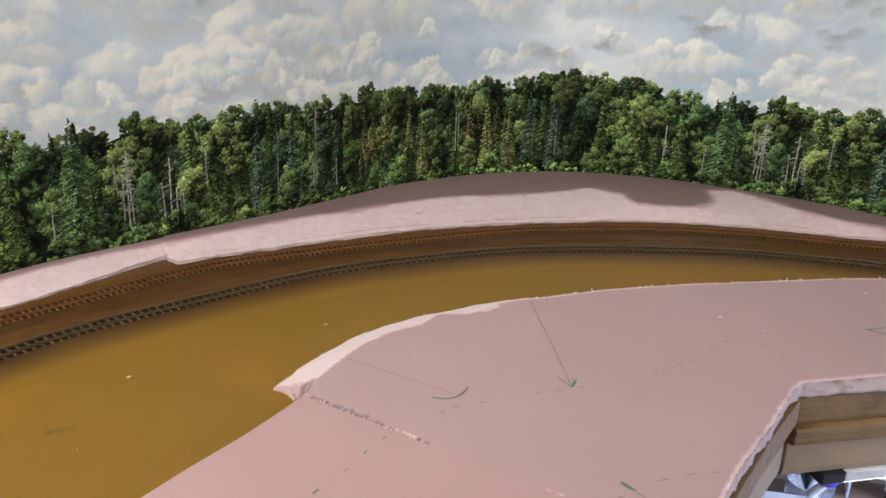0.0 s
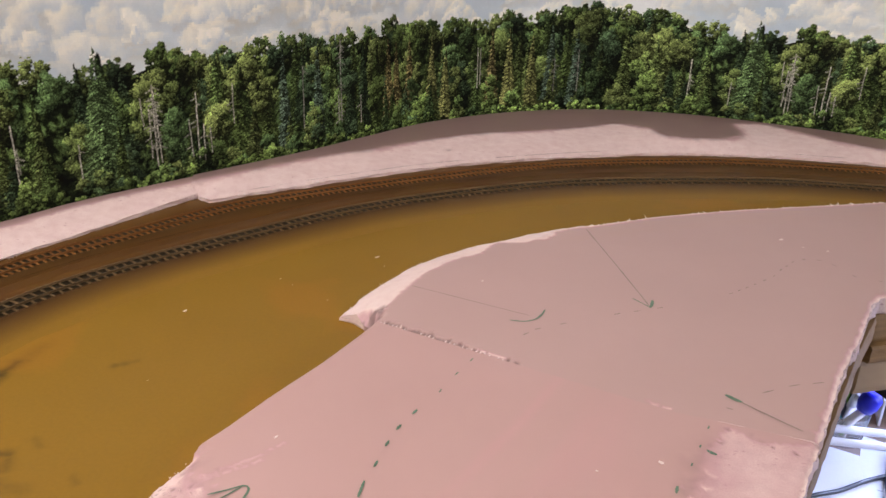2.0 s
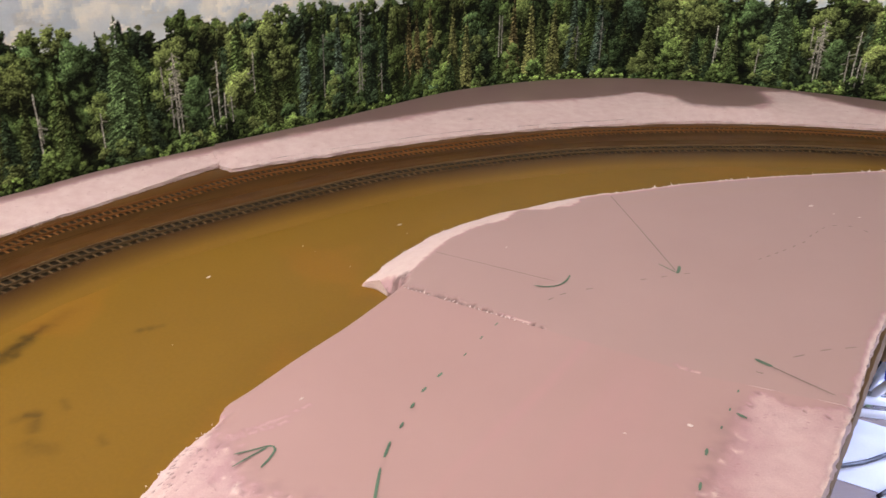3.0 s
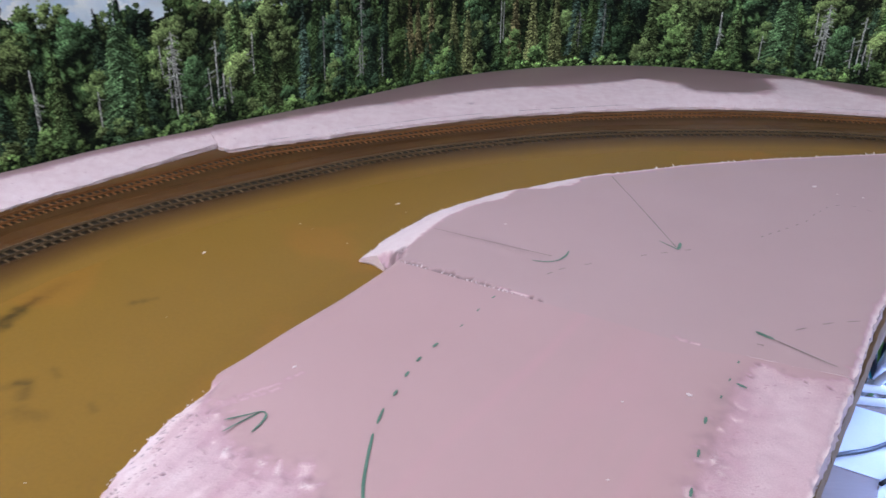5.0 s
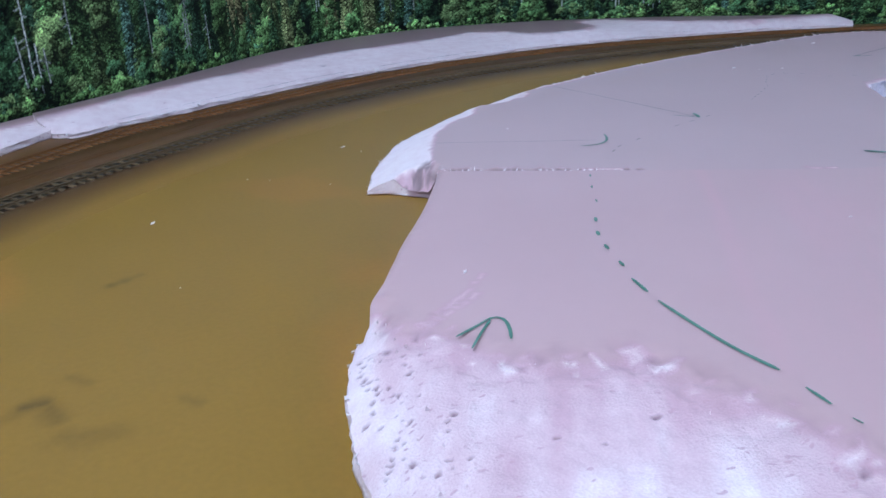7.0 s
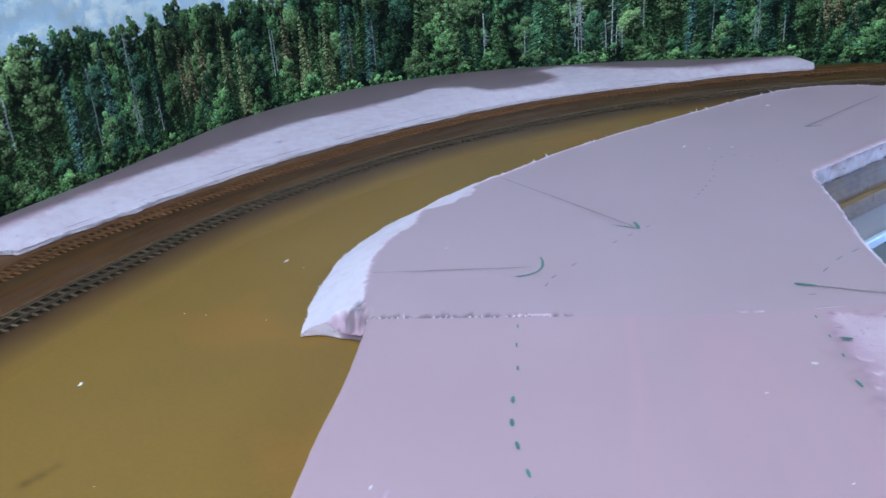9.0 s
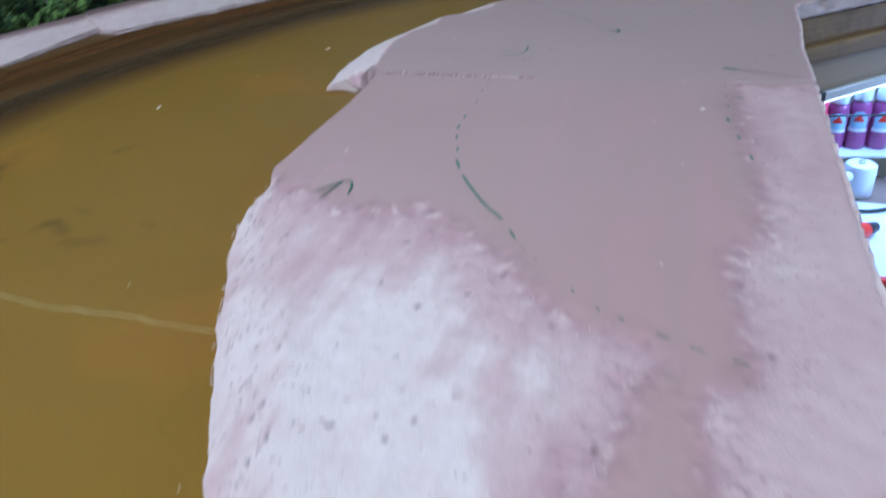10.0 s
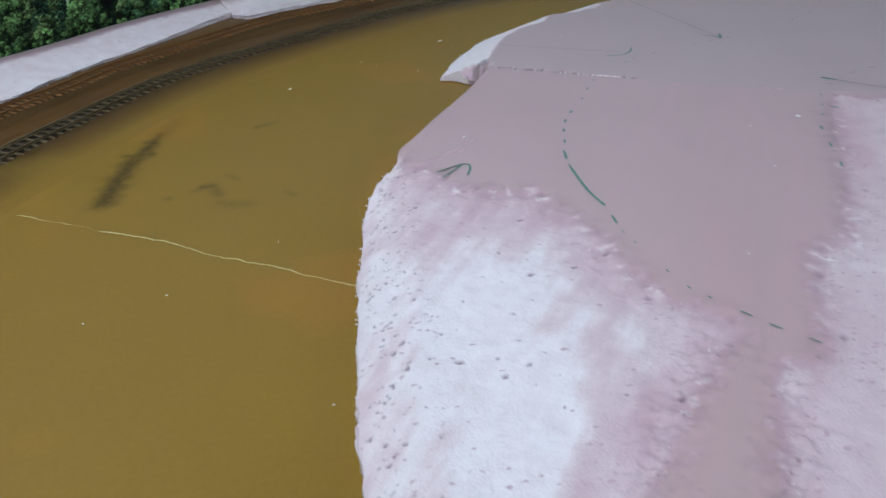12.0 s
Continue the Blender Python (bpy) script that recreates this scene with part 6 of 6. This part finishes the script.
for k, (x, y) in enumerate(((0.664, 1.133), (0.698, 1.120), (0.732, 1.107), (0.766, 1.093), (0.800, 1.079), (0.834, 1.064), (0.868, 1.049))):
    place = Matrix.Translation((x, y, -0.347)) @ Matrix.Rotation(0.12 * math.sin(k * 2.3), 4, "Z") @ Matrix.Diagonal((1.0, 1.0, 1.06, 1))
    if k == 0:
        first.matrix_basis = place
    elif k == 4:
        other.matrix_basis = place
    else:
        copy_thing(first if k < 4 else other, place)

cup = thing("pen_cup", "clear plastic cup crammed with pens and markers", "cup", at=(0.580, 1.056, DESK_Z))
shell = part("shell", lathe(bmesh.new(), ((0.031, 0), (0.032, 0.002), (0.036, 0.052), (0.0345, 0.052), (0.0305, 0.004)), 24), GLASS, cup)
shell.visible_shadow = False
for k, (a, mat, h, r) in enumerate(((0.3, BLUE, 0.135, 0.006), (1.2, GREEN, 0.11, 0.005), (5.1, RED, 0.125, 0.0045), (2.9, TEAL, 0.12, 0.005), (3.7, BLACK, 0.13, 0.0045), (4.6, WHITE, 0.115, 0.0045), (5.4, BLUE, 0.12, 0.004), (0.8, BLACK, 0.115, 0.004))):
    pen = thing("marker_pen", {BLUE: "blue marker pen standing in the cup", WHITE: "white pen standing in the cup", RED: "red pen standing in the cup", TEAL: "teal pen standing in the cup", BLACK: "black pen standing in the cup", GREEN: "lime green pen standing in the cup"}[mat], "pen", "pens in the cup")
    foot = Vector((0.580 - 0.012 * math.cos(a), 1.056 - 0.012 * math.sin(a), DESK_Z + 0.004))
    head = Vector((0.580 + 0.03 * math.cos(a), 1.056 + 0.03 * math.sin(a), DESK_Z + h * 0.86))
    axis = head - foot
    part("barrel", tube(bmesh.new(), [foot, foot + axis * 0.7], r, 10), WHITE if k in (0, 2) else mat, pen)
    part("pen_cap", tube(bmesh.new(), [foot + axis * 0.7, foot + axis * 0.98, head], [r * 1.15, r * 1.15, r * 0.7], 10), mat, pen)
knob = thing("blue_marker", "fat blue marker with a round cap leaning from the cup", "marker")
part("barrel", tube(bmesh.new(), [(0.562, 1.050, DESK_Z + 0.006), (0.577, 1.008, -0.318)], 0.007, 12), WHITE, knob)
part("marker_cap", tube(bmesh.new(), [(0.577, 1.008, -0.318), (0.580, 1.0075, -0.308), (0.585, 1.007, -0.294), (0.587, 1.007, -0.287)], [0.011, 0.015, 0.015, 0.009], 14), BLUE, knob)

arm = thing("desk_lamp_arm", "white twin-tube desk lamp arm with round joints", "lamp arm")
for y0, y1 in ((1.020, 1.006), (0.984, 0.982)):
    part("tube", tube(bmesh.new(), [(0.41, y0 + 0.018, -0.37), (0.50, y0 + 0.010, -0.36), (0.63, y0 - 0.012, -0.36), (0.735, y1, -0.36)], 0.0062, 12), WHITE, arm)
    part("sleeve", tube(bmesh.new(), [(0.712, y1 + 0.003, -0.36), (0.76, y1 - 0.004, -0.36)], 0.0085, 12), WHITE, arm)
part("joint", lathe(bmesh.new(), ((0.024, -0.4), (0.026, -0.398), (0.026, -0.345), (0.022, -0.342)), 24, (0.785, 0.985, 0)), WHITE, arm)
part("screw", lathe(bmesh.new(), ((0.006, -0.341), (0.006, -0.338), (0.004, -0.337)), 12, (0.785, 0.985, 0)), STEEL, arm)
part("base", lathe(bmesh.new(), ((0.03, DESK_Z), (0.03, DESK_Z + 0.02), (0.012, DESK_Z + 0.028)), 20, (0.41, 1.03, 0)), WHITE, arm)


def card(name, corners, z, mat, label, category):
    bm = bmesh.new()
    lo = [bm.verts.new((x, y, z)) for x, y in corners]
    hi = [bm.verts.new((x, y, z + 0.0012)) for x, y in corners]
    bm.faces.new(lo[::-1]), bm.faces.new(hi)
    k = len(corners)
    for i in range(k):
        bm.faces.new((lo[i], lo[(i + 1) % k], hi[(i + 1) % k], hi[i]))
    return tagged(part(name, bm, mat), label, category)


def ring_mark(owner, x, y, z, r):
    bm = bmesh.new()
    lathe(bm, ((r, z), (r, z + 0.0004), (r * 0.8, z + 0.0004)), 20, (x, y, 0))
    part("round_mark", bm, GREYPRINT, owner)
    part("mark_centre", lathe(bmesh.new(), ((r * 0.35, z + 0.0005), (r * 0.35, z + 0.0008), (r * 0.2, z + 0.0009)), 12, (x, y, 0)), PAPER, owner)


for corners, mark in ((((0.575, 0.928), (0.625, 0.905), (0.705, 1.02), (0.651, 1.04)), (0.635, 0.96)), (((0.636, 0.903), (0.690, 0.880), (0.775, 1.005), (0.715, 1.022)), (0.70, 0.945))):
    sheet = card("printed_card", corners, DESK_Z, PAPER, "white printed card with a round grey emblem", "card")
    ring_mark(sheet, *mark, DESK_Z + 0.0012, 0.017)
    for k in range(3):
        bx, by = corners[0][0] * 0.6 + corners[1][0] * 0.4, corners[0][1] + 0.012 + 0.008 * k
        part("print_bar", box(bmesh.new(), bx - 0.004, by - 0.001, DESK_Z + 0.0013, bx + 0.03, by + 0.001, DESK_Z + 0.0017), GREYPRINT, sheet)
card("paper_sheet", ((0.47, 0.80), (0.66, 0.72), (0.80, 0.93), (0.62, 1.06)), DESK_Z - 0.0008, PAPER, "white paper lying under the cards on the desk", "paper")
card("paper_sheet", ((0.43, 0.905), (0.51, 0.860), (0.60, 1.0), (0.50, 1.06)), DESK_Z - 0.0003, PAPER, "white paper lying beside the pen cup", "paper")
card("paper_sheet", ((0.80, 0.85), (0.98, 0.78), (1.05, 0.95), (0.88, 1.02)), DESK_Z, PAPER, "white paper lying on the desk", "paper")

for pts, r in ((((0.43, 0.895), (0.482, 0.909), (0.543, 0.931), (0.60, 0.955), (0.65, 0.965)), 0.0032), (((0.50, 0.85), (0.54, 0.874), (0.61, 0.911), (0.665, 0.930), (0.713, 0.924), (0.80, 0.90)), 0.0032), (((0.655, 1.03), (0.60, 0.95), (0.574, 0.897), (0.545, 0.84), (0.529, 0.813), (0.50, 0.78)), 0.0030), (((0.58, 0.79), (0.63, 0.85), (0.66, 0.872), (0.72, 0.875)), 0.0034)):
    wire = spline(pts, 0.01)
    tagged(part("cable", tube(bmesh.new(), [(x, y, DESK_Z + 0.004 + 0.003 * math.sin(i * 0.35) ** 2) for i, (x, y) in enumerate(wire)], r, 8), BLACK), "dark rubber cable trailing over the papers", "cable", "cables on the desk")

batt = thing("battery_pack", "small black battery pack with a yellow and red label", "battery", at=(0.568, 0.852, DESK_Z))
batt.rotation_euler = (0, 0, 0.9)
part("case", box(bmesh.new(), -0.03, -0.016, 0, 0.03, 0.016, 0.022, 0.003), BLACK, batt)
part("label", box(bmesh.new(), -0.012, -0.0163, 0.004, 0.008, 0.0163, 0.0224, 0.0005), YELLOW, batt, "yellow label")
part("label_end", box(bmesh.new(), 0.0085, -0.0163, 0.004, 0.016, 0.0163, 0.0224, 0.0005), RED, batt, "red label end")
tin = thing("black_lens_cap", "round black cap lying on a card", "cap", at=(0.602, 0.875, DESK_Z + 0.001))
part("disc", lathe(bmesh.new(), ((0.021, 0), (0.022, 0.002), (0.022, 0.010), (0.019, 0.012)), 24), BLACK, tin)
pot = thing("small_pot", "small dark pot with a white lid", "pot", at=(0.735, 1.085, DESK_Z))
part("jar", lathe(bmesh.new(), ((0.014, 0), (0.015, 0.002), (0.015, 0.016)), 20), BLACK, pot)
part("lid", lathe(bmesh.new(), ((0.0175, 0.0162), (0.0175, 0.027), (0.016, 0.029)), 20), WHITE, pot, "white lid")
dish = thing("metal_dish", "dark dish holding loose bright metal bits", "dish", at=(0.735, 1.03, DESK_Z + 0.0014))
part("bowl", lathe(bmesh.new(), ((0.02, 0), (0.032, 0.010), (0.033, 0.014), (0.030, 0.013), (0.018, 0.003)), 24), BLACK, dish)
for k in range(12):
    a, r = k * 2.4, 0.005 + 0.0016 * k
    part("metal_bit", box(bmesh.new(), -0.004, -0.0015, 0.005, 0.004, 0.0015, 0.009, 0.0006, Matrix.Translation((r * math.cos(a), r * math.sin(a), 0)) @ Matrix.Rotation(a * 1.7, 4, "Z")), STEEL, dish)
driver = thing("screwdriver", "screwdriver with a black and red handle", "screwdriver", at=(0.66, 0.845, DESK_Z + 0.012))
driver.rotation_euler = (0, 0, 0.15)
part("handle", tube(bmesh.new(), [(-0.045, 0, 0), (-0.04, 0, 0), (-0.01, 0, 0), (0.03, 0, 0), (0.05, 0, 0)], [0.007, 0.012, 0.0105, 0.012, 0.008], 14), BLACK, driver)
part("collar", tube(bmesh.new(), [(-0.012, 0, 0), (0.028, 0, 0)], 0.0126, 14), RED, driver, "red band")
rod = thing("red_rod", "red plastic rod lying on the desk", "rod")
part("rod_body", tube(bmesh.new(), [(0.535, 0.752, DESK_Z + 0.007), (0.62, 0.715, DESK_Z + 0.007)], 0.007, 12), RED, rod)
bag = thing("red_packet", "red packet with a yellow panel lying on the desk", "packet", at=(0.395, 0.645, DESK_Z))
bag.rotation_euler = (0, 0, 0.9)
part("pouch", box(bmesh.new(), -0.06, -0.03, 0, 0.06, 0.03, 0.012, 0.005), RED, bag)
part("panel", box(bmesh.new(), 0.005, -0.018, 0.0122, 0.05, 0.018, 0.0128), YELLOW, bag, "yellow panel")
mobile = thing("mobile_phone", "dark mobile phone with a pale rim lying on the desk", "phone", at=(0.272, 0.522, DESK_Z))
mobile.rotation_euler = (0, 0, 0.95)
part("case", box(bmesh.new(), -0.07, -0.036, 0, 0.07, 0.036, 0.009, 0.003), WHITE, mobile)
part("glass", box(bmesh.new(), -0.066, -0.032, 0.009, 0.066, 0.032, 0.0098, 0.0003), SCREEN, mobile)
laptop = thing("silver_tablet", "closed silver tablet with a dark edge reflecting the lamps", "tablet", at=(0.245, 0.375, DESK_Z))
laptop.rotation_euler = (0, 0, -0.60)
part("shell", box(bmesh.new(), -0.075, -0.062, 0.0, 0.16, 0.10, 0.007, 0.002), BLACK, laptop, "dark edge")
part("lid", box(bmesh.new(), -0.073, -0.060, 0.0072, 0.158, 0.098, 0.0095, 0.001), SILVER, laptop, "silver lid")
pad = thing("white_notepad", "white ruled notepad lying on the desk", "notepad", at=(0.50, 0.585, DESK_Z))
pad.rotation_euler = (0, 0, -0.5)
part("page_block", box(bmesh.new(), -0.06, -0.045, 0, 0.09, 0.045, 0.012, 0.001), PAPER, pad)
wrap = thing("plastic_wrapper", "crumpled clear plastic wrapper on the tablet", "wrapper")
bm = bmesh.new()
rng = np.random.RandomState(2)
grid = [[bm.verts.new((0.245 + 0.07 * i / 8 + rng.normal(0, 0.002), 0.385 + 0.05 * i / 8 + 0.03 * j / 4 + rng.normal(0, 0.002), DESK_Z + 0.011 + rng.uniform(0, 0.01))) for j in range(5)] for i in range(9)]
for i in range(8):
    for j in range(4):
        bm.faces.new((grid[i][j], grid[i + 1][j], grid[i + 1][j + 1], grid[i][j + 1]))
part("film_sheet", bm, GLASS, wrap)


# ---- tripod beside the layout ----
def build_tripod():
    owner = thing("camera_tripod", "black ribbed tripod head on grey-green tubular legs", "tripod", at=(-0.014, 0, 0))
    top, neck = Vector((0.250, 0.436, -0.159)), Vector((0.181, 0.286, -0.222))
    axis = (neck - top).normalized()
    at = lambda u, r: (top + (neck - top) * u, r)
    shape = [at(-0.01, 0.007), at(0.01, 0.0115), at(0.10, 0.0180), at(0.28, 0.0210), at(0.6, 0.0212), at(0.85, 0.0205), at(1.04, 0.0190)]
    part("head", tube(bmesh.new(), [p for p, r in shape], [r for p, r in shape], 22), HEAD, owner)
    side = -axis.cross(Vector((0, 0, 1))).normalized()
    up = axis.cross(side).normalized()
    for k in range(6):
        c = top + (neck - top) * (0.14 + 0.075 * k) + up * 0.0155 + side * 0.009
        part("rib", tube(bmesh.new(), [c - side * 0.015 - up * 0.006, c - side * 0.004 + up * 0.003, c + side * 0.012 + axis * 0.004, c + side * 0.020 - up * 0.010 + axis * 0.008], [0.002, 0.0035, 0.0035, 0.002], 8), BLACK, owner)
    part("knob", tube(bmesh.new(), [(0.228, 0.430, -0.188), (0.243, 0.462, -0.206)], [0.010, 0.011], 14), SILVER, owner, "bright metal knob")
    leg = part("leg", tube(bmesh.new(), [neck, neck + (Vector((0.140, 0.176, -0.267)) - neck) * 1.0, neck + (Vector((0.140, 0.176, -0.267)) - neck) * 3.2], 0.0155, 20), GREY_TUBE, owner)
    part("inner_tube", tube(bmesh.new(), [neck + (Vector((0.140, 0.176, -0.267)) - neck) * 3.2, Vector((-0.02, -0.16, -1.15))], 0.014, 16), GREY_TUBE, leg)
    hinge = Vector((0.174, 0.299, -0.246))
    part("hinge", lathe(bmesh.new(), ((0.015, -0.01), (0.016, 0.0), (0.013, 0.008)), 16, hinge), BLACK, owner)
    part("hinge_bolt", lathe(bmesh.new(), ((0.007, 0.0085), (0.007, 0.011), (0.004, 0.012)), 14, hinge), STEEL, owner, "steel bolt")
    part("leg", tube(bmesh.new(), [hinge + Vector((0.004, 0.008, -0.012)), (0.03, 0.46, -1.15)], 0.0130, 20), GREY_TUBE, owner)
    part("leg", tube(bmesh.new(), [neck + Vector((0.02, 0.0, -0.01)), (0.50, 0.10, -1.15)], 0.0175, 20), GREY_TUBE, owner)


build_tripod()
